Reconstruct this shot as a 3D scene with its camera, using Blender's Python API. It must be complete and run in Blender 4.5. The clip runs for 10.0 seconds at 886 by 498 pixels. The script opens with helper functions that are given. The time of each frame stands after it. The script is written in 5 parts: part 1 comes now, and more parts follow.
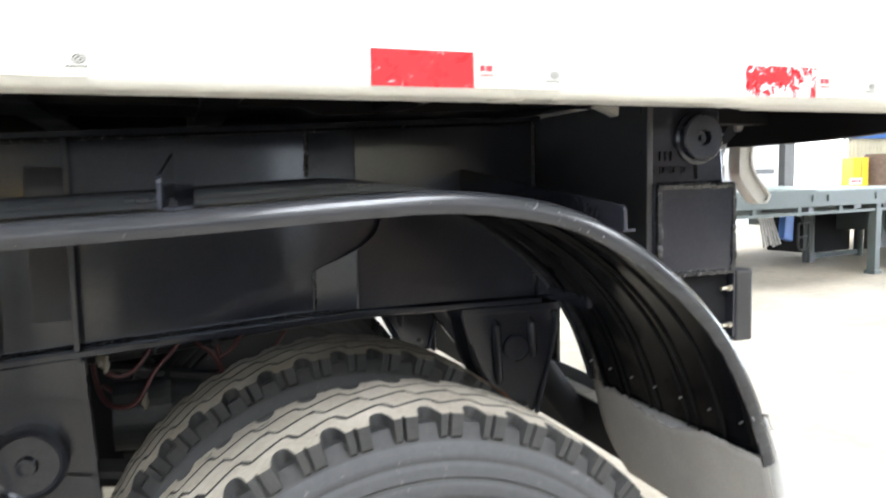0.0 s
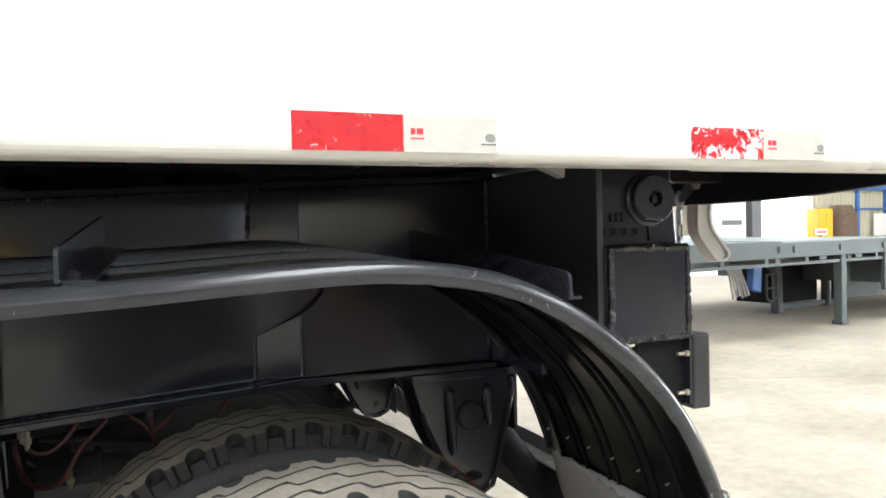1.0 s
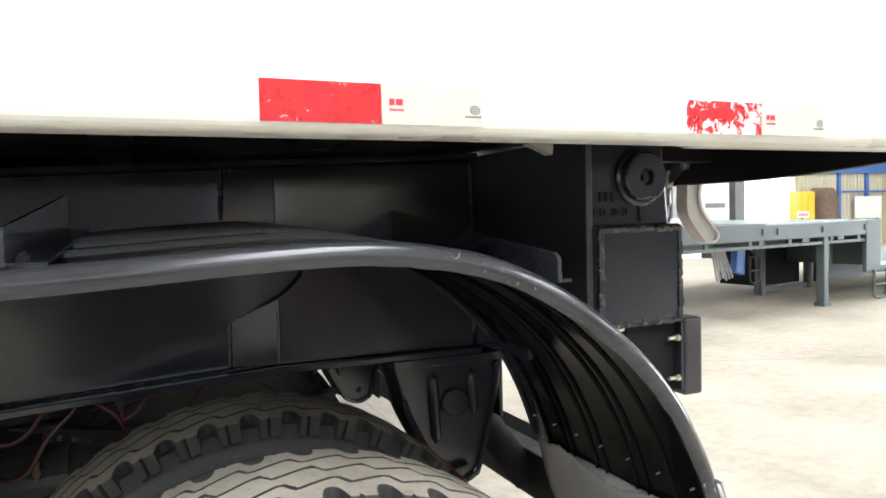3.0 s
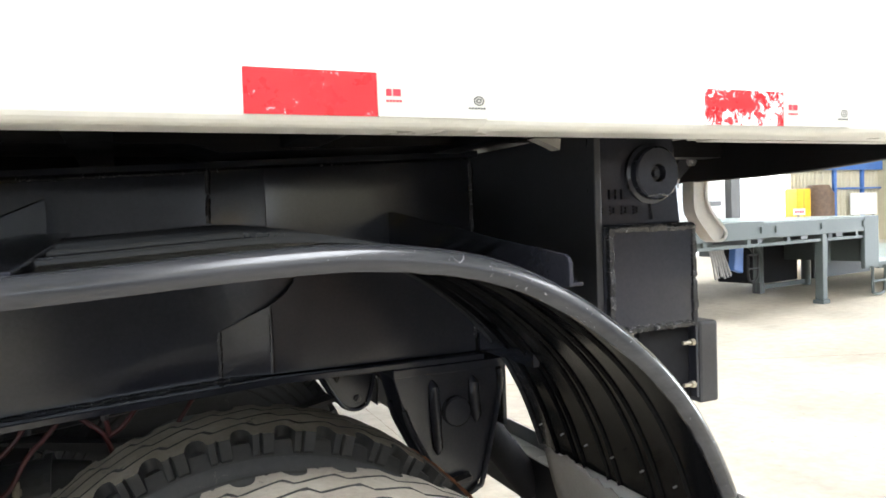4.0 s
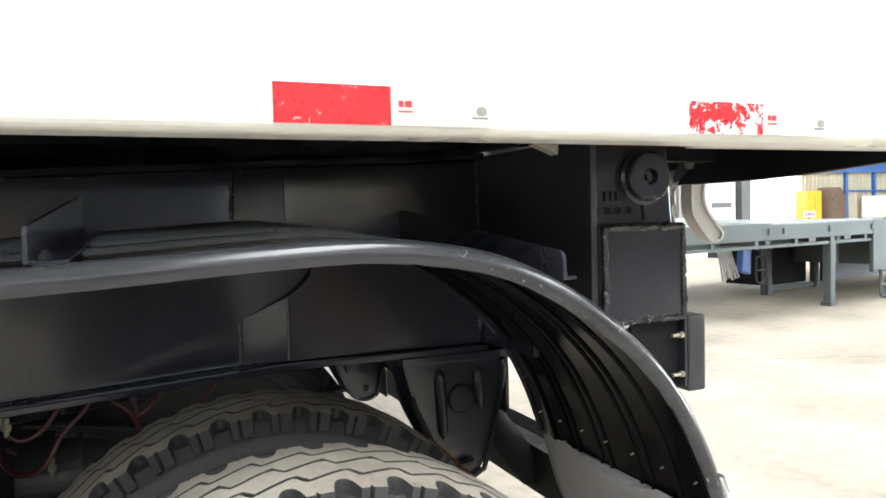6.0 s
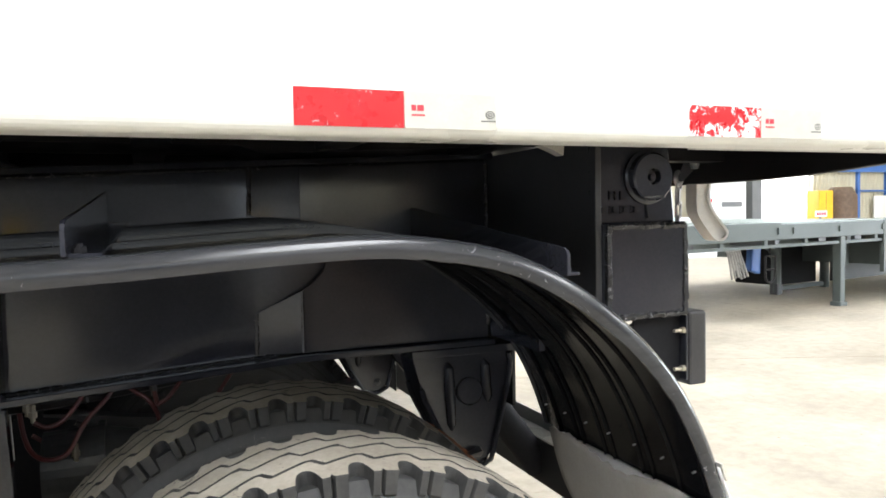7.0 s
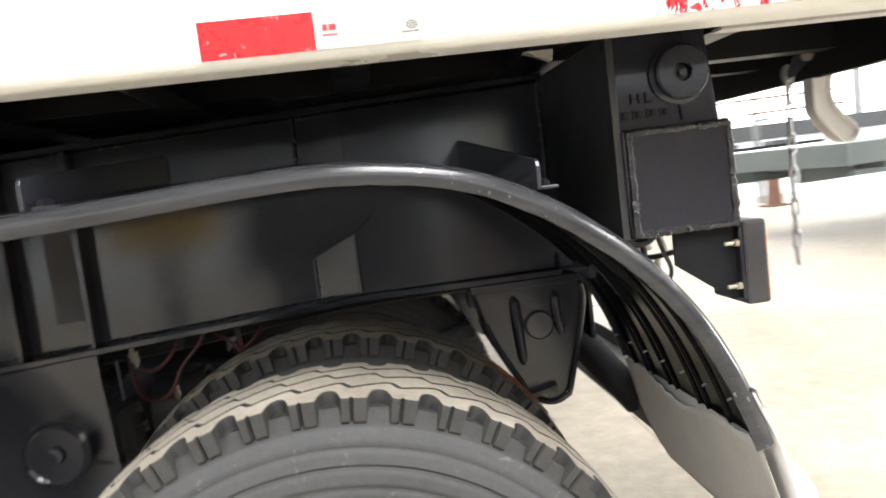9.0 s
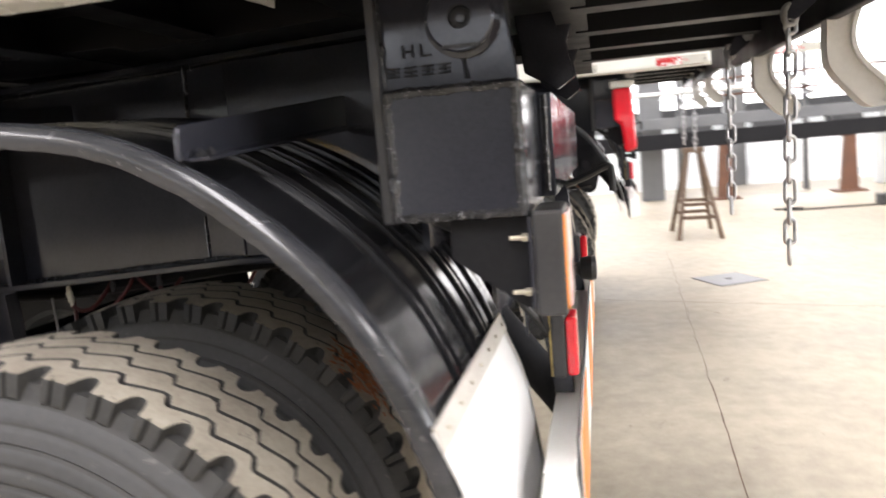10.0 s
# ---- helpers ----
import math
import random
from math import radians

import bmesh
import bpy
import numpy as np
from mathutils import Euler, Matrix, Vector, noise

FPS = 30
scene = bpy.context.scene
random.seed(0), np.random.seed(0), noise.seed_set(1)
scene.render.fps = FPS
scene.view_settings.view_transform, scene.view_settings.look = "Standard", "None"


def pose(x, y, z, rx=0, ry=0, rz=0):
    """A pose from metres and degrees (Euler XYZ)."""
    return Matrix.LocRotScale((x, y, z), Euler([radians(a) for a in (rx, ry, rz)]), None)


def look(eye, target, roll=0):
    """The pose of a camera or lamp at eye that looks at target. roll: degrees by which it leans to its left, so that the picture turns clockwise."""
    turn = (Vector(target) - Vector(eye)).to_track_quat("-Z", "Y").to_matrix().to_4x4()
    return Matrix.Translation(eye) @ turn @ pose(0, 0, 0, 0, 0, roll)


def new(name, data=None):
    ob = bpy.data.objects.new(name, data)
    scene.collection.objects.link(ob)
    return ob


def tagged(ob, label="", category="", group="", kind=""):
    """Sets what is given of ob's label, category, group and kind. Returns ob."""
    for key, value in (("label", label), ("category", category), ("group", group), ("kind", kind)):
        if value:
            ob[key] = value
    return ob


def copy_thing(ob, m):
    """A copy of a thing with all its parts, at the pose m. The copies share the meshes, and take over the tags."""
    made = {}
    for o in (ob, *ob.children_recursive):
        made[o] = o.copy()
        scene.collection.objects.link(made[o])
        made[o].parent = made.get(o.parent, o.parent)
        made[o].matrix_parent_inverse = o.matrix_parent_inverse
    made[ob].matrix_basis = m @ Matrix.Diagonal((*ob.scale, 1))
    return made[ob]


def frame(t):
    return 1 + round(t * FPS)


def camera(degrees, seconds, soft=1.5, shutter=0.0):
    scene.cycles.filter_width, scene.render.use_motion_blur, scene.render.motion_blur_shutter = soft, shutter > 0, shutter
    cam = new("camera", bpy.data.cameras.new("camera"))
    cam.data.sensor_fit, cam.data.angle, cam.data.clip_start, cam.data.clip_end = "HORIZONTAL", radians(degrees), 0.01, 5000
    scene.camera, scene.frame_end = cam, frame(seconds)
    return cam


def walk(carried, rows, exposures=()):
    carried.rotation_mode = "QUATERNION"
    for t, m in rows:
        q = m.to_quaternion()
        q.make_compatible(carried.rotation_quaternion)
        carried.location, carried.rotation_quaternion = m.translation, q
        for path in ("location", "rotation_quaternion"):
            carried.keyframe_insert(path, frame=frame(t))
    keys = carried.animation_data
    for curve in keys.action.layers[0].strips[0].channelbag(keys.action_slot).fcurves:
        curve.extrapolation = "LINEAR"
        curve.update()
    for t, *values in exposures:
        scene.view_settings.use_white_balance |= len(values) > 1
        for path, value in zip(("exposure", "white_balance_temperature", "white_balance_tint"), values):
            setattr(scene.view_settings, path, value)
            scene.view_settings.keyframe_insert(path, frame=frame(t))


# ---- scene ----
# Camera and its way.
cam = camera(62.0, 10.0, soft=1.7, shutter=0.5)
PATH = [
    (0, (-0.263, -0.986, 1.403), (0.424, 0.884, 1.221), -1.1),
    (0.5, (-0.195, -0.951, 1.426), (0.542, 0.907, 1.342), -1.1),
    (1, (-0.18, -0.943, 1.425), (0.575, 0.908, 1.38), -1.3),
    (1.5, (-0.174, -0.944, 1.423), (0.598, 0.901, 1.359), -1.1),
    (2, (-0.168, -0.945, 1.421), (0.63, 0.887, 1.345), -1.0),
    (2.5, (-0.164, -0.926, 1.42), (0.628, 0.908, 1.328), -1.0),
    (4, (-0.128, -0.808, 1.418), (0.674, 1.022, 1.330), -2.0),
    (4.5, (-0.129, -0.803, 1.423), (0.669, 1.028, 1.329), -1.8),
    (5, (-0.134, -0.806, 1.419), (0.668, 1.024, 1.333), -2.0),
    (5.5, (-0.149, -0.852, 1.417), (0.644, 0.982, 1.329), -1.8),
    (7, (-0.186, -0.957, 1.418), (0.568, 0.893, 1.321), -1.1),
    (7.5, (-0.19, -0.954, 1.417), (0.563, 0.896, 1.316), -1.3),
    (8, (-0.19, -0.953, 1.413), (0.561, 0.898, 1.305), -1.6),
    (8.3, (-0.179, -0.951, 1.398), (0.557, 0.903, 1.259), -3.4),
    (8.5, (-0.128, -0.963, 1.375), (0.555, 0.909, 1.206), -5.6),
    (8.7, (-0.034, -0.971, 1.358), (0.551, 0.932, 1.167), -7.5),
    (9, (0.182, -1.01, 1.346), (0.384, 0.971, 1.158), -7.0),
    (9.2, (0.323, -1.014, 1.355), (0.384, 0.971, 1.115), -6.6),
    (9.3, (0.377, -1.002, 1.342), (0.408, 0.983, 1.105), -7.8),
    (9.5, (0.534, -0.946, 1.315), (0.459, 1.038, 1.07), -8.4),
    (9.6, (0.636, -0.901, 1.303), (0.458, 1.075, 1.051), -6.3),
    (9.7, (0.702, -0.875, 1.313), (0.481, 1.094, 1.041), -4.8),
    (9.8, (0.803, -0.84, 1.319), (0.519, 1.118, 1.029), -6.0),
    (10, (0.963, -0.788, 1.302), (0.533, 1.146, 1.033), -4.9),
]
walk(cam, [(t, look(eye, target, roll)) for t, eye, target, roll in PATH], exposures=[(0.0, 1.0, 6150, 10), (0.4, 0.75, 6250, 10), (0.9, 0.55, 6350, 10), (2.5, 0.55, 6350, 10), (4.0, 0.85, 6300, 10), (5.5, 0.8, 6300, 10), (7.0, 0.68, 6400, 10), (8.0, 0.68, 6400, 10), (8.7, 0.95, 6550, 11), (9.5, 0.95, 6780, 13), (10.0, 0.66, 6780, 16)])

# World, daylight and hall light.
world = bpy.data.worlds.new("daylight")
scene.world = world
world.use_nodes = True
wn = world.node_tree.nodes
sky = wn.new("ShaderNodeTexSky")
sky.sky_type, sky.sun_disc = "NISHITA", False
sky.sun_elevation, sky.sun_rotation = radians(50), radians(215)
world.node_tree.links.new(sky.outputs[0], wn["Background"].inputs[0])
wn["Background"].inputs[1].default_value = 0.15
sun = new("sun", bpy.data.lights.new("sun", "SUN"))
sun.data.energy, sun.data.angle, sun.data.color = 1.0, radians(15), (1.0, 0.95, 0.86)
sun.matrix_world = pose(0, 0, 20, 40, 0, -35)


def window_light(x, y, z, sx, sy, watts, turn, colour=(0.98, 0.99, 1.0)):
    """An area lamp standing in for daylight through an opening of the hall."""
    lamp = new("daylight_opening", bpy.data.lights.new("daylight_opening", "AREA"))
    lamp.data.shape, lamp.data.size, lamp.data.size_y = "RECTANGLE", sx, sy
    lamp.data.energy, lamp.data.color = watts, colour
    lamp.matrix_world = pose(x, y, z, *turn)
    return lamp


# Area lamps for daylight: unseen added roof lights, two doorways and the window band.
for lx in (-8.0, 2.0, 12.0, 22.0):
    window_light(lx, 8.0, 7.9, 2.6, 9.0, 700, (0, 0, 0))
    window_light(lx, -6.0, 7.9, 2.6, 9.0, 900, (0, 0, 0))
window_light(25.9, 1.0, 2.6, 5.0, 10.0, 1300, (0, 90, 0), (0.80, 0.90, 1.0))
# Fill lamp added for an unseen west doorway.
window_light(-25.9, -4.0, 2.2, 4.4, 8.0, 600, (0, -90, 0), (0.80, 0.90, 1.0))
window_light(4.0, 18.1, 3.5, 59.0, 3.3, 1500, (-90, 0, 0))


# Materials.
def material(name, base, rough=0.5, metal=0.0, coat=0.0):
    m = bpy.data.materials.new(name)
    m.use_nodes = True
    b = m.node_tree.nodes["Principled BSDF"]
    b.inputs["Base Color"].default_value = (*base, 1)
    b.inputs["Roughness"].default_value = rough
    b.inputs["Metallic"].default_value = metal
    b.inputs["Coat Weight"].default_value = coat
    return m


def node(m, kind, **values):
    n = m.node_tree.nodes.new(kind)
    for key, value in values.items():
        n.inputs[key.replace("_", " ")].default_value = value
    return n


def ramp(m, source, stops):
    r = m.node_tree.nodes.new("ShaderNodeValToRGB")
    e = r.color_ramp.elements
    while len(e) < len(stops):
        e.new(0.5)
    for spot, (at, c) in zip(e, stops):
        spot.position, spot.color = at, (c, c, c, 1) if isinstance(c, (int, float)) else (*c, 1)
    m.node_tree.links.new(source, r.inputs[0])
    return r.outputs[0]


def surface(name, dark, light, rough=(0.3, 0.5), scale=4.0, fine=60.0, bump=0.1, metal=0.0, coat=0.0, stretch=(1, 1, 1), low=0.35, high=0.7):
    """A surface with colour varying at two scales, uneven gloss and a fine relief."""
    m = material(name, light, rough[0], metal, coat)
    links, b = m.node_tree.links, m.node_tree.nodes["Principled BSDF"]
    where = m.node_tree.nodes.new("ShaderNodeTexCoord")
    scaled = m.node_tree.nodes.new("ShaderNodeMapping")
    scaled.inputs["Scale"].default_value = stretch
    links.new(where.outputs["Object"], scaled.inputs["Vector"])
    broad = node(m, "ShaderNodeTexNoise", Scale=scale, Detail=6.0, Roughness=0.6)
    grain = node(m, "ShaderNodeTexNoise", Scale=fine, Detail=4.0, Roughness=0.7)
    for n in (broad, grain):
        links.new(scaled.outputs[0], n.inputs["Vector"])
    both = m.node_tree.nodes.new("ShaderNodeMath")
    both.operation = "MULTIPLY_ADD"
    both.inputs[1].default_value = 0.35
    links.new(grain.outputs[0], both.inputs[0])
    less = m.node_tree.nodes.new("ShaderNodeMath")
    less.operation = "MULTIPLY"
    less.inputs[1].default_value = 0.65
    links.new(broad.outputs[0], less.inputs[0])
    links.new(less.outputs[0], both.inputs[2])
    links.new(ramp(m, both.outputs[0], [(low, dark), (high, light)]), b.inputs["Base Color"])
    links.new(ramp(m, broad.outputs[0], [(0.3, rough[0]), (0.7, rough[1])]), b.inputs["Roughness"])
    relief = node(m, "ShaderNodeBump", Strength=bump, Distance=0.002)
    links.new(grain.outputs[0], relief.inputs["Height"])
    links.new(relief.outputs[0], b.inputs["Normal"])
    return m


WHITE = surface("white_body_paint", (0.74, 0.74, 0.70), (0.82, 0.82, 0.79), (0.25, 0.4), 3, 80, 0.03)
BLACK = surface("black_chassis_paint", (0.021, 0.022, 0.029), (0.038, 0.039, 0.049), (0.08, 0.21), 3.0, 140, 0.018)
BLACK.node_tree.nodes["Principled BSDF"].inputs["Specular IOR Level"].default_value = 0.6
BLACK.node_tree.nodes["Principled BSDF"].inputs["Specular Tint"].default_value = (0.94, 0.97, 1.0, 1)
MATT_BLACK = surface("matt_black_primer", (0.010, 0.010, 0.012), (0.018, 0.018, 0.020), (0.75, 0.9), 6, 80, 0.1)
MATT_BLACK.node_tree.nodes["Principled BSDF"].inputs["Specular IOR Level"].default_value = 0.2
# Rough black whose base colour is raised to brighten deep shadows.
BLACK_ROUGH = surface("raised_rough_black", (0.028, 0.028, 0.031), (0.050, 0.049, 0.050), (0.4, 0.65), 6, 120, 0.15)
# Darkened version of the rough black; shade under the body is in the colour.
UNDERBODY = surface("shaded_underbody_black", (0.006, 0.006, 0.007), (0.011, 0.011, 0.0125), (0.35, 0.55), 6, 120, 0.08)
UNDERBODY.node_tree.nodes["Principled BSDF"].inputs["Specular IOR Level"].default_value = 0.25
FENDER = surface("black_fender_plastic", (0.007, 0.007, 0.008), (0.014, 0.014, 0.016), (0.11, 0.22), 5, 60, 0.006)
FENDER.node_tree.nodes["Principled BSDF"].inputs["Specular IOR Level"].default_value = 0.3
# Darker copy of the fender black, with the shade inside the guard painted in.
FENDER_INNER = surface("shaded_black_fender_inside", (0.0025, 0.0025, 0.003), (0.005, 0.005, 0.006), (0.09, 0.18), 7, 80, 0.01)
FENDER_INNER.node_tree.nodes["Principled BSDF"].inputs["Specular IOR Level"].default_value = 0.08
WELD = surface("painted_weld_bead", (0.014, 0.014, 0.016), (0.040, 0.040, 0.044), (0.06, 0.2), 60, 300, 0.6)
LIP = surface("scuffed_fender_lip", (0.020, 0.021, 0.024), (0.044, 0.045, 0.050), (0.10, 0.25), 10, 45, 0.12, stretch=(0.25, 2, 1.5))
def nicked(m, colour, scale, edge, behind=None):
    """Small sharp nicks and scratches of another colour; behind: only rearward of that x."""
    links, b = m.node_tree.links, m.node_tree.nodes["Principled BSDF"]
    where = m.node_tree.nodes.new("ShaderNodeTexCoord")
    spots = node(m, "ShaderNodeTexNoise", Scale=scale, Detail=6.0, Roughness=0.75, Distortion=1.5)
    links.new(where.outputs["Object"], spots.inputs["Vector"])
    mask = ramp(m, spots.outputs[0], [(edge, 0.0), (edge + 0.04, 1.0)])
    if behind is not None:
        apart = m.node_tree.nodes.new("ShaderNodeSeparateXYZ")
        links.new(where.outputs["Object"], apart.inputs[0])
        gate = node(m, "ShaderNodeMapRange", From_Min=behind, From_Max=behind + 0.25)
        links.new(apart.outputs[0], gate.inputs["Value"])
        both = m.node_tree.nodes.new("ShaderNodeMath")
        both.operation = "MULTIPLY"
        links.new(mask, both.inputs[0])
        links.new(gate.outputs[0], both.inputs[1])
        mask = both.outputs[0]
    mix = m.node_tree.nodes.new("ShaderNodeMixRGB")
    mix.inputs[2].default_value = (*colour, 1)
    under = b.inputs["Base Color"].links[0].from_socket
    links.new(mask, mix.inputs[0])
    links.new(under, mix.inputs[1])
    links.new(mix.outputs[0], b.inputs["Base Color"])
    return m


nicked(WELD, (0.30, 0.31, 0.34), 120.0, 0.60)
nicked(LIP, (0.30, 0.31, 0.34), 62.0, 0.665)
nicked(LIP, (0.38, 0.39, 0.43), 48.0, 0.635, behind=0.18)
RUBBER = surface("tyre_rubber", (0.022, 0.022, 0.022), (0.05, 0.049, 0.046), (0.6, 0.85), 5, 90, 0.2)
SIDEWALL = surface("dusty_tyre_sidewall", (0.036, 0.037, 0.039), (0.066, 0.066, 0.067), (0.6, 0.85), 4, 70, 0.15)
TREAD = surface("dusty_tyre_tread", (0.20, 0.175, 0.14), (0.36, 0.325, 0.27), (0.8, 0.95), 9, 90, 0.3)
nicked(TREAD, (0.09, 0.08, 0.07), 16.0, 0.62)
nicked(SIDEWALL, (0.10, 0.097, 0.092), 22.0, 0.62)
STEEL = surface("galvanised_chain_steel", (0.35, 0.35, 0.36), (0.55, 0.55, 0.55), (0.3, 0.5), 20, 200, 0.2, metal=0.8)
ZINC = surface("zinc_bolt", (0.4, 0.37, 0.3), (0.6, 0.55, 0.45), (0.3, 0.5), 60, 300, 0.2, metal=0.8)
CLAMP = surface("pale_clamp_aluminium", (0.50, 0.48, 0.44), (0.66, 0.64, 0.60), (0.3, 0.45), 25, 200, 0.1, metal=0.4)
FLAP_IN = surface("grey_mudflap_back", (0.30, 0.285, 0.26), (0.40, 0.385, 0.36), (0.6, 0.8), 6, 150, 0.2)
FLAP_OUT = surface("white_mudflap_front", (0.74, 0.74, 0.73), (0.82, 0.82, 0.81), (0.4, 0.55), 4, 100, 0.05)
def flecked_tape(name, share):
    """Red tape whose crinkled film has small ragged pale patches, for scuffs and painted glare."""
    m = surface(name, (0.46, 0.005, 0.010), (0.55, 0.008, 0.015), (0.2, 0.4), 30, 260, 0.12)
    links, b = m.node_tree.links, m.node_tree.nodes["Principled BSDF"]
    where = m.node_tree.nodes.new("ShaderNodeTexCoord")
    flakes = node(m, "ShaderNodeTexNoise", Scale=75.0, Detail=5.0, Roughness=0.65, Distortion=0.8)
    patch = node(m, "ShaderNodeTexNoise", Scale=22.0, Detail=2.0)
    links.new(where.outputs["Object"], flakes.inputs["Vector"])
    links.new(where.outputs["Object"], patch.inputs["Vector"])
    add = m.node_tree.nodes.new("ShaderNodeMath")
    add.operation = "MULTIPLY_ADD"
    add.inputs[1].default_value = 0.5
    links.new(flakes.outputs[0], add.inputs[0])
    half = m.node_tree.nodes.new("ShaderNodeMath")
    half.operation = "MULTIPLY"
    half.inputs[1].default_value = 0.5
    links.new(patch.outputs[0], half.inputs[0])
    links.new(half.outputs[0], add.inputs[2])
    mask = ramp(m, add.outputs[0], [(share, 0.0), (share + 0.03, 1.0)])
    mix = m.node_tree.nodes.new("ShaderNodeMixRGB")
    mix.inputs[2].default_value = (0.86, 0.80, 0.80, 1)
    red = b.inputs["Base Color"].links[0].from_socket
    links.new(mask, mix.inputs[0])
    links.new(red, mix.inputs[1])
    links.new(mix.outputs[0], b.inputs["Base Color"])
    return m


SCUFFED_TAPE = flecked_tape("scuffed_red_tape", 0.575)
# Most pale patches of this one paint the glare off the crinkled film.
GLARE_TAPE = flecked_tape("glare_flecked_red_tape", 0.487)
PALE_TAPE = surface("silver_white_reflective_tape", (0.50, 0.49, 0.44), (0.57, 0.56, 0.51), (0.15, 0.3), 30, 260, 0.1)
MARK_RED = material("red_print", (0.65, 0.03, 0.05), 0.5)
MARK_GREY = material("grey_print", (0.07, 0.07, 0.07), 0.5)
CAST_WHITE = surface("white_painted_casting", (0.50, 0.49, 0.46), (0.62, 0.61, 0.58), (0.3, 0.5), 14, 90, 0.25)
RED_LENS = material("red_lamp_lens", (0.75, 0.02, 0.035), 0.15, coat=0.5)
AMBER_LENS = material("amber_lamp_lens", (0.95, 0.28, 0.02), 0.2, coat=0.5)
CLEAR_LENS = material("clear_lamp_lens", (0.80, 0.50, 0.52), 0.12, coat=0.5)
ORANGE = surface("orange_stripe_sheet", (0.85, 0.22, 0.03), (0.95, 0.30, 0.05), (0.3, 0.5), 8, 200, 0.1)
HOSE_RED = material("red_brake_hose", (0.07, 0.010, 0.010), 0.45)
HOSE_BLACK = material("black_cable_sleeve", (0.012, 0.012, 0.013), 0.45)
BRASS = surface("yellow_passivated_plate", (0.30, 0.22, 0.07), (0.60, 0.48, 0.20), (0.25, 0.45), 45, 200, 0.2, metal=0.7)
CONCRETE = surface("dusty_concrete_floor", (0.275, 0.238, 0.178), (0.46, 0.410, 0.322), (0.4, 0.7), 0.9, 9, 0.22, low=0.37, high=0.60)
nicked(CONCRETE, (0.25, 0.21, 0.155), 2.4, 0.64)
GREEN = surface("grey_green_primer", (0.060, 0.074, 0.072), (0.096, 0.114, 0.111), (0.5, 0.7), 2, 60, 0.08)
# Lighter copy of the primer; the deck's bright reflection is in the colour.
LIT_DECK = surface("lit_green_deck_primer", (0.20, 0.24, 0.23), (0.30, 0.35, 0.335), (0.3, 0.45), 1.6, 40, 0.08)
RUST = surface("rusty_brown_steel", (0.085, 0.038, 0.024), (0.18, 0.085, 0.05), (0.6, 0.85), 6, 60, 0.4)
RUST_CRUST = surface("orange_rust_flakes", (0.20, 0.06, 0.02), (0.42, 0.16, 0.06), (0.8, 0.95), 40, 200, 0.4)
DARK_STEEL = surface("dark_grey_steel", (0.03, 0.032, 0.035), (0.07, 0.072, 0.075), (0.4, 0.6), 4, 60, 0.15)
GREY_STEEL = surface("grey_column_paint", (0.12, 0.125, 0.13), (0.19, 0.195, 0.20), (0.4, 0.6), 2, 50, 0.1)
YELLOW = surface("yellow_machine_paint", (0.72, 0.42, 0.02), (0.82, 0.52, 0.04), (0.3, 0.5), 3, 60, 0.1)
BLUE = surface("blue_paint", (0.05, 0.14, 0.42), (0.08, 0.20, 0.55), (0.35, 0.55), 3, 60, 0.1)
SHEET = surface("cream_corrugated_sheet", (0.50, 0.46, 0.34), (0.62, 0.58, 0.45), (0.4, 0.6), 1.5, 30, 0.1)
PALE_WALL = surface("pale_dado_paint", (0.66, 0.70, 0.72), (0.78, 0.80, 0.80), (0.5, 0.7), 1.2, 30, 0.1)
STREAKED = surface("white_panels_with_blue_streaks", (0.14, 0.34, 0.42), (0.84, 0.86, 0.87), (0.4, 0.6), 0.5, 6, 0.1, stretch=(0.5, 1, 3.5), low=0.33, high=0.42)
ROOF = surface("grey_roof_sheet", (0.22, 0.23, 0.24), (0.32, 0.33, 0.34), (0.5, 0.7), 1.5, 30, 0.1)
# Emissive material of the boards that glow for the bright outdoors.
OUTSIDE = bpy.data.materials.new("outdoor_glow_board")
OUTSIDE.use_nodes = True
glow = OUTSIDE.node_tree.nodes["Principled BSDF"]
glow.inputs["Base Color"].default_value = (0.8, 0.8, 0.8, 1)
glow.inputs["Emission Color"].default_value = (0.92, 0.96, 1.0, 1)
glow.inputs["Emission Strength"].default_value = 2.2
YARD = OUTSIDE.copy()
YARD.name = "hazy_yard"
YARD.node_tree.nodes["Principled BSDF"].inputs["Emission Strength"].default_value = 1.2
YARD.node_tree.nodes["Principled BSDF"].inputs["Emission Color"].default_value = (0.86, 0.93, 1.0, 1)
WOOD = surface("grey_brown_timber", (0.085, 0.052, 0.034), (0.185, 0.125, 0.085), (0.6, 0.8), 8, 60, 0.3)


# Shapes.
def box(bm, x0, x1, y0, y1, z0, z1):
    v = [bm.verts.new((x, y, z)) for z in (z0, z1) for x, y in ((x0, y0), (x1, y0), (x1, y1), (x0, y1))]
    for f in ((3, 2, 1, 0), (4, 5, 6, 7), (0, 1, 5, 4), (1, 2, 6, 5), (2, 3, 7, 6), (3, 0, 4, 7)):
        bm.faces.new([v[i] for i in f])
    return bm


def prism(bm, outline, axis, a, b):
    """A plate: an outline in the plane across the axis, from a to b along it."""
    def at(p, d):
        q = list(p)
        q.insert(axis, d)
        return bm.verts.new(q)
    low, high = [at(p, a) for p in outline], [at(p, b) for p in outline]
    bm.faces.new(low), bm.faces.new(list(reversed(high)))
    for i in range(len(outline)):
        j = (i + 1) % len(outline)
        bm.faces.new((low[j], low[i], high[i], high[j]))
    return bm


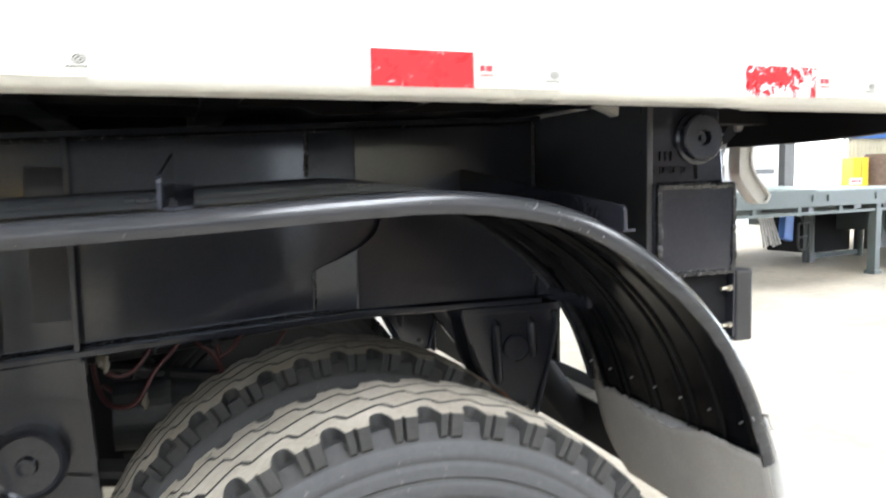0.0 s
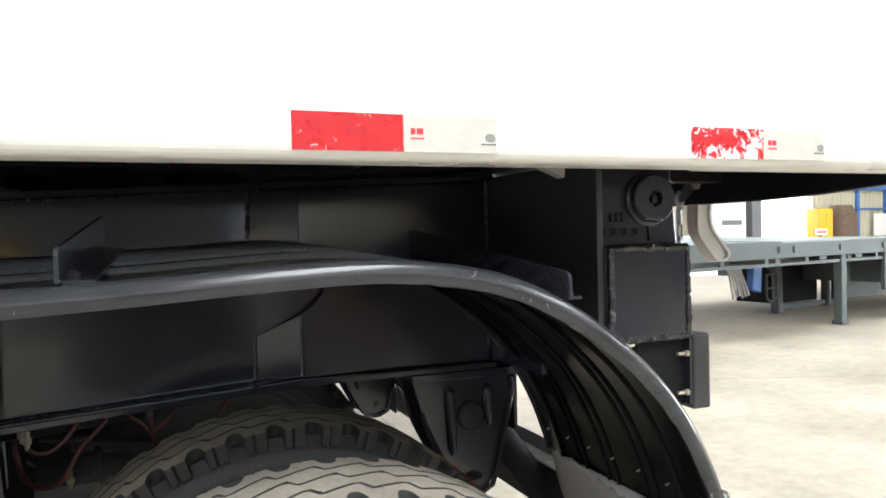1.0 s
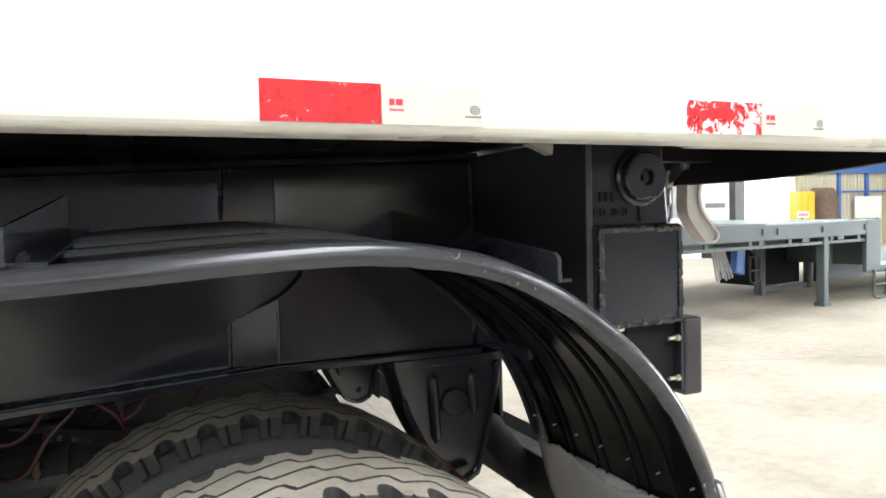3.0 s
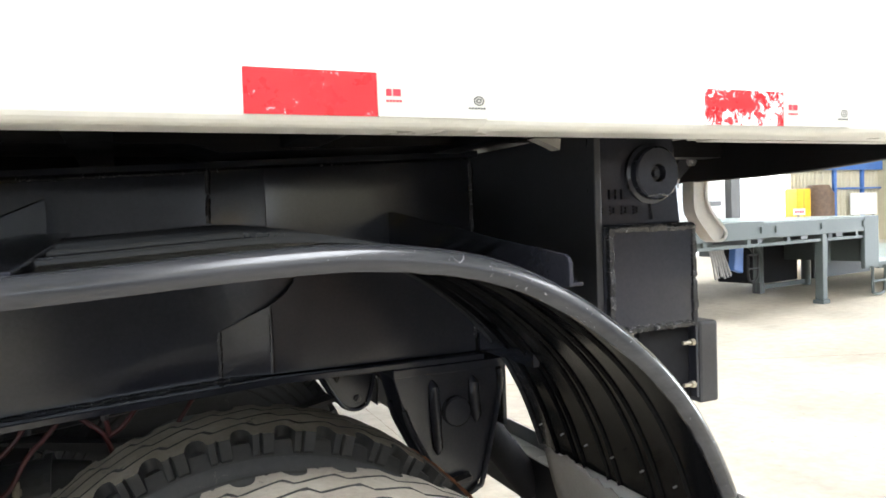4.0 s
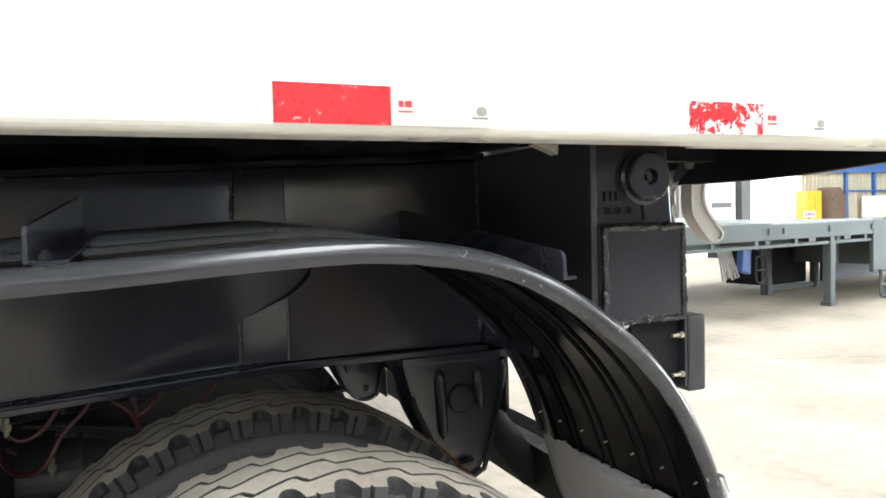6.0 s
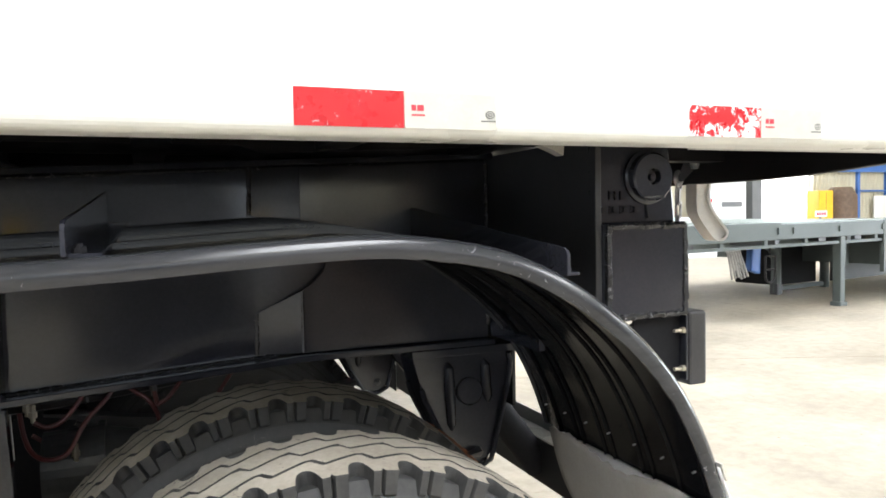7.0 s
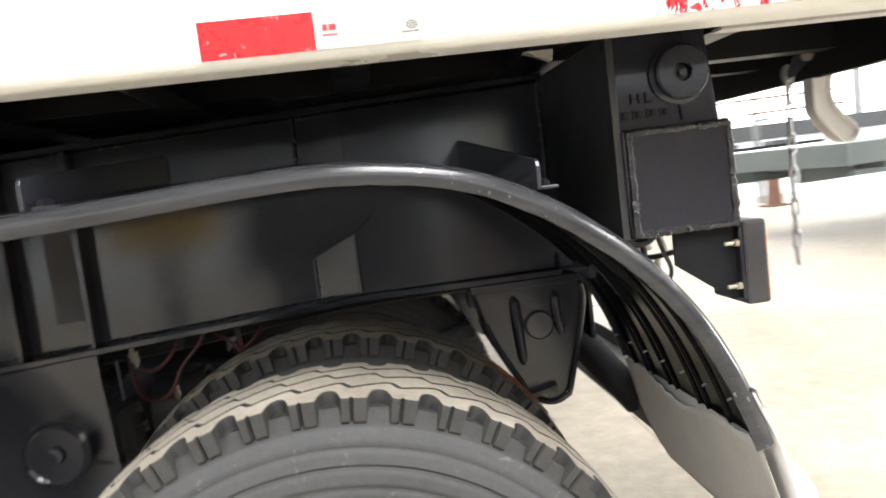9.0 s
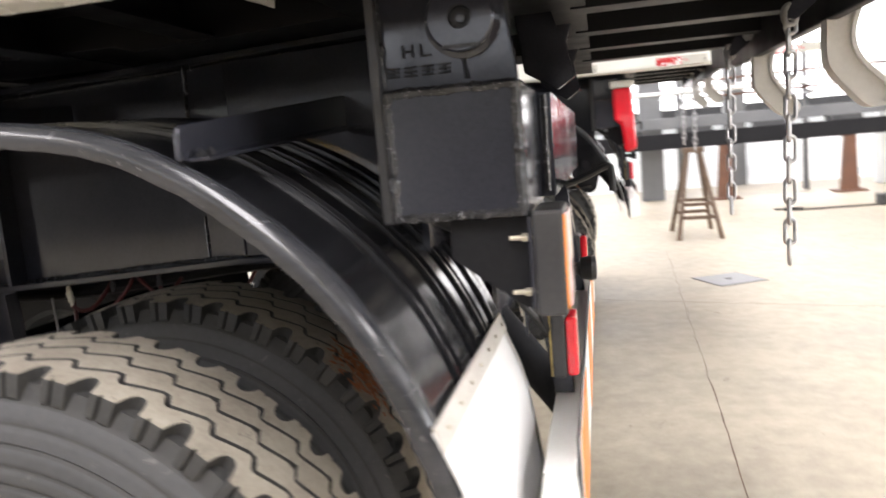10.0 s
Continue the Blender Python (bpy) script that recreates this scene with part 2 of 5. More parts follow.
def tube(bm, points, radius, sides=10, closed=False):
    pts = [Vector(p) for p in points]
    rings, side = [], None
    for i, p in enumerate(pts):
        if closed:
            way = (pts[(i + 1) % len(pts)] - pts[i - 1]).normalized()
        else:
            way = (pts[min(i + 1, len(pts) - 1)] - pts[max(i - 1, 0)]).normalized()
        if side is None:
            side = way.orthogonal().normalized()
        side = (side - way * side.dot(way)).normalized()
        up = way.cross(side)
        r = radius[i] if isinstance(radius, (list, tuple)) else radius
        rings.append([bm.verts.new(p + (side * math.cos(a) + up * math.sin(a)) * r) for a in [2 * math.pi * k / sides for k in range(sides)]])
    for i in range(len(rings) if closed else len(rings) - 1):
        a, b = rings[i], rings[(i + 1) % len(rings)]
        for k in range(sides):
            bm.faces.new((a[k], a[(k + 1) % sides], b[(k + 1) % sides], b[k]))
    if not closed:
        bm.faces.new(list(reversed(rings[0]))), bm.faces.new(rings[-1])
    return bm


def disc(bm, centre, axis, profile, sides=32):
    """A turned piece about an axis (0, 1, 2): profile of (along, radius), from end to end."""
    rings = []
    for along, r in profile:
        ring = []
        for k in range(sides):
            a = 2 * math.pi * k / sides
            q = [r * math.cos(a), r * math.sin(a)]
            q.insert(axis, along)
            ring.append(bm.verts.new(Vector(centre) + Vector(q)))
        rings.append(ring)
    for a, b in zip(rings, rings[1:]):
        for k in range(sides):
            bm.faces.new((a[k], a[(k + 1) % sides], b[(k + 1) % sides], b[k]))
    bm.faces.new(list(reversed(rings[0]))), bm.faces.new(rings[-1])
    return bm


def curve(points, steps=6):
    """A smooth line through the points."""
    p = [Vector(q) for q in points]
    p = [2 * p[0] - p[1], *p, 2 * p[-1] - p[-2]]
    out = []
    for a, b, c, d in zip(p, p[1:], p[2:], p[3:]):
        for k in range(steps):
            t = k / steps
            out.append(0.5 * (2 * b + (c - a) * t + (2 * a - 5 * b + 4 * c - d) * t * t + (3 * b - a - 3 * c + d) * t ** 3))
    return [*out, p[-2]]


def thing(name, at, label, category, group="", kind=""):
    ob = new(name)
    ob.location = at
    ob.empty_display_size = 0.2
    return tagged(ob, label, category, group, kind)


def part(name, bm, mat, parent, label="", bevel=0.0, smooth=False):
    """One mesh object under a thing or a part; its shape is given in the place's own metres."""
    bmesh.ops.recalc_face_normals(bm, faces=bm.faces)
    mesh = bpy.data.meshes.new(name)
    bm.to_mesh(mesh)
    bm.free()
    for f in mesh.polygons:
        f.use_smooth = smooth
    for m in mat if isinstance(mat, (list, tuple)) else (mat,):
        mesh.materials.append(m)
    if smooth:
        mesh.set_sharp_from_angle(angle=radians(42))
    ob = new(name, mesh)
    if parent:
        ob.parent = parent
        if parent.type == "EMPTY":
            ob.location = -Vector(parent.location)
    if bevel:
        mod = ob.modifiers.new("edge", "BEVEL")
        mod.width, mod.segments, mod.limit_method, mod.angle_limit = bevel, 2, "ANGLE", radians(40)
    return tagged(ob, label)


def B(*a):
    return box(bmesh.new(), *a)


def weld(bm, points, r=0.0045, step=0.008, seed=1):
    """An uneven weld bead along a line."""
    rnd = random.Random(seed)
    for a, b in zip(points, points[1:]):
        a, b = Vector(a), Vector(b)
        n = max(2, int((b - a).length / step))
        tube(bm, [a.lerp(b, k / n) + Vector([rnd.uniform(-1, 1) * 0.0012 for _ in range(3)]) for k in range(n + 1)], [r * rnd.uniform(0.75, 1.3) for _ in range(n + 1)], 6)
    return bm


# The hall: floor, walls, roof.
floor = part("floor", B(-60, 70, -50, 60, -0.2, 0.0), CONCRETE, None)
tagged(floor, "dusty pale concrete factory floor with worn patches", "floor", kind="structure")

# Glowing boards that stand in for daylight outside the openings.
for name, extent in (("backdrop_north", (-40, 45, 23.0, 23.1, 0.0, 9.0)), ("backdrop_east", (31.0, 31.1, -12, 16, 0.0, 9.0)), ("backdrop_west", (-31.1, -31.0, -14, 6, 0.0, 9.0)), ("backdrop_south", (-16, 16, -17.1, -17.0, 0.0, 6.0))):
    tagged(part(name, B(*extent), YARD if name == "backdrop_south" else OUTSIDE, None), "glowing board for the daylight outside the hall", "backdrop", kind="structure")
wall_north = thing("wall_north", (0, 18, 0), "factory wall with pale dado and a band of bright windows", "wall", kind="structure")
part("dado", B(-26, 15, 18.0, 18.2, 0, 1.35), PALE_WALL, wall_north)
part("rail", B(-26, 15, 17.95, 18.25, 1.35, 1.75), DARK_STEEL, wall_north)
part("upper_sheet", B(-26, 26, 18.0, 18.2, 5.2, 8.0), SHEET, wall_north)
for k in range(9):
    part("mullion", B(-26 + 5 * k - 0.1, -26 + 5 * k + 0.1, 17.98, 18.22, 1.75, 5.2), GREY_STEEL, wall_north)
part("sheet", B(15, 18.7, 18.0, 18.2, 0, 5.2), SHEET, wall_north)
part("sheet", B(21.5, 26, 18.0, 18.2, 0, 5.2), SHEET, wall_north)
part("sheet", B(18.7, 21.5, 18.0, 18.2, 2.95, 5.2), SHEET, wall_north)
part("blue_beam", B(15, 26, 17.8, 18.0, 2.6, 2.95), BLUE, wall_north, "blue painted steel beam")
for k in range(24):
    x = 21.6 + 0.18 * k
    part("corrugation", prism(bmesh.new(), [(x, 17.99), (x + 0.05, 17.95), (x + 0.09, 17.95), (x + 0.13, 17.99)], 2, 0.0, 5.2), SHEET, wall_north)
for x in (18.58, 23.5, 24.95):
    part("blue_post", B(x, x + 0.12, 17.85, 17.95, 0, 2.6), BLUE, wall_north)
part("blue_rail", B(23.5, 26, 17.87, 17.95, 1.9, 1.96), BLUE, wall_north)
# Unseen wall; its light and dark panels are added for the gloss to mirror.
wall_south = thing("wall_south", (0, -11, 0), "unseen wall, its panels and openings added to shape the chassis reflections", "wall", kind="structure")
for k in range(13):
    x = -26 + 4 * k
    if k not in (6, 7):
        part("sheet", B(x + 0.12, x + 3.88, -11.2, -11.0, 1.5 if k == 5 else 0.0, 2.4), DARK_STEEL if k in (8, 9, 2, 4) else SHEET if k in (10, 12) else GREY_STEEL, wall_south)
    if k == 5:
        part("dado", B(x + 0.12, x + 3.88, -11.2, -11.0, 0.0, 1.5), PALE_WALL, wall_south)
    if k != 7:
        part("column", B(x - 0.12, x + 0.12, -11.25, -10.9, 0, 8.0), GREY_STEEL, wall_south)
part("sheet", B(-1.88, 1.5, -11.2, -11.0, 0.0, 1.25), DARK_STEEL, wall_south)
part("sheet", B(-1.88, 1.5, -11.2, -11.0, 1.25, 2.4), GREY_STEEL, wall_south)
part("sheet", B(2.4, 4.7, -11.2, -11.0, 0.0, 2.4), SHEET, wall_south)
part("sheet", B(4.7, 5.88, -11.2, -11.0, 0.0, 2.4), DARK_STEEL, wall_south)
part("lintel", B(-26, 26, -11.2, -11.0, 2.4, 2.7), DARK_STEEL, wall_south)
part("upper_sheet", B(-26, 26, -11.2, -11.0, 4.6, 8.0), SHEET, wall_south)
# Unseen wall, added with an opening for the west lamp.
wall_west = thing("wall_west", (-26, 0, 0), "unseen cream sheet wall with an added doorway", "wall", kind="structure")
part("sheet", B(-26.2, -26, -11, -8, 0, 8), SHEET, wall_west)
part("sheet", B(-26.2, -26, 0, 18, 0, 8), SHEET, wall_west)
part("lintel", B(-26.2, -26, -8, 0, 4.4, 8), SHEET, wall_west)
wall_east = thing("wall_east", (26, 0, 0), "cream corrugated wall with a tall bright doorway", "wall", kind="structure")
part("sheet", B(26, 26.2, -11, -4, 0, 8), SHEET, wall_east)
part("sheet", B(26, 26.2, 6, 18, 0, 8), SHEET, wall_east)
part("lintel", B(26, 26.2, -4, 6, 5.1, 8), SHEET, wall_east)
# Unseen roof, added with gaps for the roof lamps.
roof = bmesh.new()
edges = [-26]
for lx in (-8.0, 2.0, 12.0, 22.0):
    edges += [lx - 1.3, lx + 1.3]
edges.append(26)
for a, b in zip(edges[::2], edges[1::2]):
    box(roof, a, b, -11, 18, 8.0, 8.1)
for lx in (-8.0, 2.0, 12.0, 22.0):
    for y0, y1 in ((-11, -10.5), (-1.5, 3.5), (12.5, 18)):
        box(roof, lx - 1.3, lx + 1.3, y0, y1, 8.0, 8.1)
tagged(part("ceiling", roof, ROOF, None), "unseen sheet roof, added with long open roof lights", "ceiling", kind="structure")

# The dump trailer.
CX, CZ = 0.072, 0.51  # wheel centre
truck = thing("dump_trailer", (0, 1.25, 0), "white dump trailer with glossy black chassis, dual tyres and plastic mudguard", "truck")


def flange_z(x):
    return 1.081 + min(0.0, x - 0.15) * 0.06


def top_z(x):
    return 1.53 + (x - 0.05) * 0.04


# Body: white side with a rounded lower edge, black underside.
def side_profile():
    pts = [(0.0, 2.6), (0.0, 1.545)]
    for k in range(1, 7):
        a = radians(15 * k)
        pts.append((0.022 - 0.022 * math.cos(a), 1.545 - 0.022 * math.sin(a)))
    return pts + [(0.075, 1.523), (0.075, 1.53), (0.03, 1.53), (0.03, 2.6)]


bm = bmesh.new()
prism(bm, side_profile(), 0, -7.0, 1.62)
body_side = part("body_side", bm, WHITE, truck, "white painted side wall of the tipping body")
far_side = bmesh.new()
box(far_side, -7.0, 1.62, 2.47, 2.5, 1.645, 2.6)
part("body_side", far_side, WHITE, truck)
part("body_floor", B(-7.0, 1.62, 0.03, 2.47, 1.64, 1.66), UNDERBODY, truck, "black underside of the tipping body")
part("front_wall", B(-7.0, -6.95, 0.03, 2.47, 1.66, 2.6), WHITE, truck)
part("tailgate", B(1.62, 1.68, 0.0, 2.5, 1.62, 2.6), WHITE, truck, "white tailgate")
for k in range(19):
    x = -5.6 + 0.36 * k
    bm = bmesh.new()
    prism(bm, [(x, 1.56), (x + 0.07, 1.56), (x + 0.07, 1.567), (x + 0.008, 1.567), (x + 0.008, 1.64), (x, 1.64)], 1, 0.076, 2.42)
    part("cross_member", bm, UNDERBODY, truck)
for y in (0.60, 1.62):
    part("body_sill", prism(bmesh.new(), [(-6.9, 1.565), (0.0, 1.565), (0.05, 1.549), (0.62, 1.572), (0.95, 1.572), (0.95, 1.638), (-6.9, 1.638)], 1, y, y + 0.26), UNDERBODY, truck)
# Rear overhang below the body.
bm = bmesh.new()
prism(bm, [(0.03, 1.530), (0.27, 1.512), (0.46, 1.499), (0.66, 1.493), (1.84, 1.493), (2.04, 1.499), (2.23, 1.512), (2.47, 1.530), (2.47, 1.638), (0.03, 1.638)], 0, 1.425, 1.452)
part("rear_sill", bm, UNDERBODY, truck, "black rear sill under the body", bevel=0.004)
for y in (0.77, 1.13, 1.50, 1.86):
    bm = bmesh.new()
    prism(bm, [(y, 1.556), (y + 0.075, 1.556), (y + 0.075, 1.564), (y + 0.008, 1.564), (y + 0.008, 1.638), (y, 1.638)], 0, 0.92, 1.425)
    part("stringer", bm, UNDERBODY, truck)

# Pale folded lips and a small bracket under the body's edge.
part("return_lip", B(0.80, 1.42, 0.16, 0.195, 1.532, 1.537), CAST_WHITE, truck, "pale folded lip under the body")
part("return_lip", B(0.86, 1.20, 0.262, 0.285, 1.545, 1.55), CAST_WHITE, truck)
part("pale_bracket", prism(bmesh.new(), [(0.478, 1.536), (0.526, 1.536), (0.524, 1.518), (0.508, 1.525)], 1, 0.20, 0.225), FLAP_IN, truck, "small pale bracket under the body")
part("skirt_plate", B(0.56, 0.86, 0.08, 0.27, 1.556, 1.562), MATT_BLACK, truck, "dark plate under the body's edge")

# Reflective tape.
def tape(x, k):
    z0, z1 = 1.535, 1.585
    bm = B(x, x + 0.15, -0.0012, 0.0, z0, z1)
    part("red_tape", bm, SCUFFED_TAPE if k < 1 else GLARE_TAPE, body_side, "red reflective tape strip")
    part("pale_tape", B(x + 0.151, x + 0.29, -0.0012, 0.0, z0, z1), PALE_TAPE, body_side, "pale silver reflective tape strip")
    bm = bmesh.new()
    for j, w in ((0, 0.008), (1, 0.011)):
        box(bm, x + 0.161 + j * 0.0085, x + 0.161 + j * 0.0085 + w - 0.0015, -0.0018, -0.0012, 1.559, 1.567)
    for k in range(5):
        box(bm, x + 0.161 + 0.004 * k, x + 0.164 + 0.004 * k, -0.0018, -0.0012, 1.552, 1.5545)
    part("tape_mark", bm, MARK_RED, body_side)
    bm = bmesh.new()
    for k in range(20):
        a, b = 2 * math.pi * k / 20, 2 * math.pi * (k + 1) / 20
        for r0, r1, s in ((0.0058, 0.0044, 1.25), (0.0030, 0.0016, 1.25)):
            q = [(x + 0.280 + s * r * math.cos(t), -0.0016, 1.5565 + r * math.sin(t)) for r, t in ((r0, a), (r0, b), (r1, b), (r1, a))]
            bm.faces.new([bm.verts.new(p) for p in q])
    for k in range(6):
        box(bm, x + 0.266 + 0.004 * k, x + 0.2688 + 0.004 * k, -0.0018, -0.0012, 1.5465, 1.5485)
    part("approval_mark", bm, MARK_GREY, body_side)


for k in range(-3, 3):
    tape(0.637 * k, k)

# Chassis rails.
def rail(y0, sign):
    """A welded I-section rail; y0 is its web, sign points to the outside."""
    outer, inner = y0 + sign * 0.063, y0 - sign * 0.09
    xs = [-6.5, -2.0, -1.2, -0.6, -0.25, 0.15, 0.64]
    bm = bmesh.new()
    prism(bm, [(x, flange_z(x) + 0.014) for x in xs] + [(x, top_z(x)) for x in reversed(xs)], 1, y0 - 0.006, y0 + 0.006)
    web = part("rail_web", bm, BLACK, truck, "glossy black chassis web")
    bm = bmesh.new()
    prism(bm, [(x, flange_z(x)) for x in xs] + [(x, flange_z(x) + 0.014) for x in reversed(xs)], 1, min(outer, inner), max(outer, inner))
    part("lower_flange", bm, BLACK, truck, bevel=0.002)
    bm = bmesh.new()
    prism(bm, [(x, top_z(x)) for x in xs] + [(x, top_z(x) + 0.014) for x in reversed(xs)], 1, min(outer, inner), max(outer, inner))
    part("upper_flange", bm, BLACK, truck, bevel=0.002)
    bm = bmesh.new()
    weld(bm, [(-1.2, y0 + sign * 0.008, flange_z(-1.2) + 0.016), (0.15, y0 + sign * 0.008, flange_z(0.15) + 0.016), (0.64, y0 + sign * 0.008, flange_z(0.6) + 0.016)], 0.004)
    weld(bm, [(-1.2, y0 + sign * 0.008, top_z(-1.2) - 0.003), (0.64, y0 + sign * 0.008, top_z(0.64) - 0.003)], 0.004, seed=5)
    part("weld_bead", bm, WELD, truck, smooth=True)
    for x in (-1.4, -0.625, -0.465):
        part("stiffener", B(x - 0.006, x + 0.006, min(y0 + sign * 0.006, y0 + sign * 0.06), max(y0 + sign * 0.006, y0 + sign * 0.06), flange_z(x) + 0.014, top_z(x)), BLACK, truck, bevel=0.0015)
    return web


rail(0.788, -1)
rail(1.712, 1)


def plate_y(x):
    """The reinforcing plate lies proud of the web; its two tongues are set back to it."""
    return 0.757 + 0.024 * min(1.0, max(0.0, (0.155 - x) / 0.105))


def web_plate(outline):
    bm = bmesh.new()
    front, back = [bm.verts.new((x, plate_y(x), z)) for x, z in outline], [bm.verts.new((x, plate_y(x) + 0.009, z)) for x, z in outline]
    bm.faces.new(front), bm.faces.new(list(reversed(back)))
    for i in range(len(outline)):
        j = (i + 1) % len(outline)
        bm.faces.new((front[i], back[i], back[j], front[j]))
    return bm


# Reinforcing plate with a fish-mouth end: two welded tongues and a rounded notch between them.
UPPER = [(0.045, 1.528), (0.042, 1.421), (0.100, 1.402), (0.155, 1.385)]
MOUTH = [(0.190, 1.368), (0.211, 1.345), (0.217, 1.318), (0.207, 1.288), (0.185, 1.264)]
LOWER = [(0.155, 1.243), (0.100, 1.217), (0.052, 1.194), (0.052, 1.097)]
reinforcement = part("web_plate", web_plate([(0.155, 1.532), UPPER[3], *MOUTH, LOWER[0], (0.155, 1.097), (0.634, 1.097), (0.634, 1.548)]), BLACK, truck, "glossy black reinforcing plate with a notched end welded to the web", bevel=0.0012)
part("tongue", web_plate([*UPPER, (0.155, 1.532)]), BLACK, reinforcement, bevel=0.0012)
part("tongue", web_plate([*LOWER, (0.155, 1.097)]), BLACK, reinforcement, bevel=0.0012)
for seed, line in enumerate((UPPER[:2], LOWER[2:])):
    part("weld_bead", weld(bmesh.new(), [(x, plate_y(x), z) for x, z in line], 0.005, seed=21 + seed), WELD, reinforcement, smooth=True)
part("bend_ridge", tube(bmesh.new(), [(0.156, plate_y(0.156) - 0.001, 1.10), (0.156, plate_y(0.156) - 0.001, 1.236)], [0.0045, 0.0035], 8), BLACK, reinforcement, smooth=True)
part("seam_bead", weld(bmesh.new(), [(0.634, 0.757, 1.13), (0.634, 0.757, 1.54)], 0.006, seed=9), WELD, truck, smooth=True)
part("hanger_seat", B(0.412, 0.690, 0.722, 0.80, 1.061, 1.081), BLACK, truck, "black seat plate of the hanger under the flange", bevel=0.002)

# Rear hinge: square cross tube, ear plates and pin.
tube_part = part("hinge_tube", B(0.654, 0.859, 0.268, 2.232, 1.195, 1.392), BLACK, truck, "black square cross tube of the tipping hinge", bevel=0.006)
part("end_cap", B(0.666, 0.847, 0.262, 0.27, 1.207, 1.38), BLACK, tube_part, "flat black end cap welded into the tube", bevel=0.002)
bm = bmesh.new()
for seed, line in enumerate(([(0.664, 0.264, 1.2), (0.664, 0.264, 1.386)], [(0.851, 0.264, 1.2), (0.851, 0.264, 1.386)], [(0.662, 0.264, 1.203), (0.853, 0.264, 1.203)], [(0.662, 0.264, 1.384), (0.853, 0.264, 1.384)])):
    weld(bm, line, 0.0075, 0.0065, seed)
part("weld_bead", bm, WELD, tube_part, smooth=True)
part("rear_bar", B(0.858, 0.882, 0.56, 1.94, 1.2, 1.388), BLACK, tube_part, bevel=0.003)
part("bar_weld", weld(bmesh.new(), [(0.869, 0.558, 1.21), (0.869, 0.558, 1.38)], 0.006, seed=44), WELD, tube_part, smooth=True)
for y in (0.98, 1.50):
    part("hinge_bracket", prism(bmesh.new(), [(0.80, 1.46), (0.875, 1.415), (0.915, 1.44), (0.90, 1.52), (0.94, 1.638), (0.78, 1.638)], 1, y, y + 0.03), BLACK, truck, "black hinge bracket under the body", bevel=0.003)
ear = part("hinge_ear", prism(bmesh.new(), [(0.652, 1.39), (0.852, 1.392), (0.836, 1.56), (0.645, 1.56)], 1, 0.296, 0.33), BLACK, truck, "black cast hinge ear with raised lettering", bevel=0.003)
part("weld_bead", weld(bmesh.new(), [(0.652, 0.292, 1.40), (0.647, 0.292, 1.56)], 0.0085, 0.008, 8), WELD, ear, smooth=True)
part("hinge_side_plate", B(0.640, 0.654, 0.272, 0.775, 1.195, 1.56), BLACK_ROUGH, truck, "broad black plate joining rail and hinge tube", bevel=0.002)
part("hinge_side_plate", B(0.640, 0.654, 1.725, 2.228, 1.195, 1.56), BLACK_ROUGH, truck, bevel=0.002)
part("side_gusset", B(0.640, 0.654, 0.50, 0.756, 1.10, 1.195), BLACK, truck, bevel=0.001)
boss = part("pin_boss", disc(bmesh.new(), (0.779, 0.0, 1.484), 1, [(0.298, 0.056), (0.289, 0.056), (0.287, 0.049), (0.272, 0.049), (0.269, 0.046), (0.269, 0.017), (0.285, 0.015)], 40), BLACK, ear, "round black pin boss with a centre hole")
part("pin_hole", disc(bmesh.new(), (0.779, 0.0, 1.484), 1, [(0.284, 0.0150), (0.282, 0.0145)], 20), HOSE_BLACK, boss)
part("pin_end", disc(bmesh.new(), (0.780, 0.0, 1.483), 1, [(0.282, 0.0075), (0.274, 0.0065)], 16), BLACK, boss)
part("boss_flat", B(0.752, 0.806, 0.2675, 0.272, 1.441, 1.446), WELD, boss)


def mark(x0, x1, z0, z1):
    part("raised_bar", B(x0, x1, 0.2915, 0.297, z0, z1), MATT_BLACK, ear)


for x0, x1, z0, z1 in ((0.686, 0.689, 1.438, 1.456), (0.700, 0.703, 1.438, 1.456), (0.689, 0.700, 1.4455, 1.4485), (0.713, 0.716, 1.438, 1.456), (0.716, 0.729, 1.438, 1.441)):
    mark(x0, x1, z0, z1)
for k in range(4):
    x = 0.661 + 0.026 * k
    for j in range(3):
        mark(x, x + 0.018, 1.411 + 0.006 * j, 1.4135 + 0.006 * j)
    mark(x + 0.008, x + 0.0105, 1.4135, 1.423)
part("drip", tube(bmesh.new(), [(0.777, 0.294, 1.436), (0.778, 0.293, 1.420), (0.781, 0.293, 1.400)], [0.004, 0.0025, 0.004], 8), MATT_BLACK, ear, smooth=True)

# Side lamp on its plate.
part("lamp_bracket", prism(bmesh.new(), [(0.738, 1.195), (0.872, 1.195), (0.872, 1.058), (0.845, 1.058), (0.738, 1.136)], 1, 0.285, 0.291), MATT_BLACK, truck, "black triangular lamp bracket plate", bevel=0.001)
part("bracket_flange", B(0.855, 0.861, 0.265, 0.36, 1.06, 1.195), BLACK, truck, bevel=0.001)
lamp = part("tail_lamp", B(0.861, 0.907, 0.262, 0.40, 1.048, 1.204), BLACK_ROUGH, truck, "black lamp housing with amber and clear lens", bevel=0.006)
part("amber_lens", B(0.903, 0.9095, 0.267, 0.288, 1.056, 1.196), AMBER_LENS, lamp, "amber lens", bevel=0.003)
part("clear_lens", B(0.903, 0.912, 0.2885, 0.397, 1.056, 1.196), CLEAR_LENS, lamp, "clear lens", bevel=0.003)
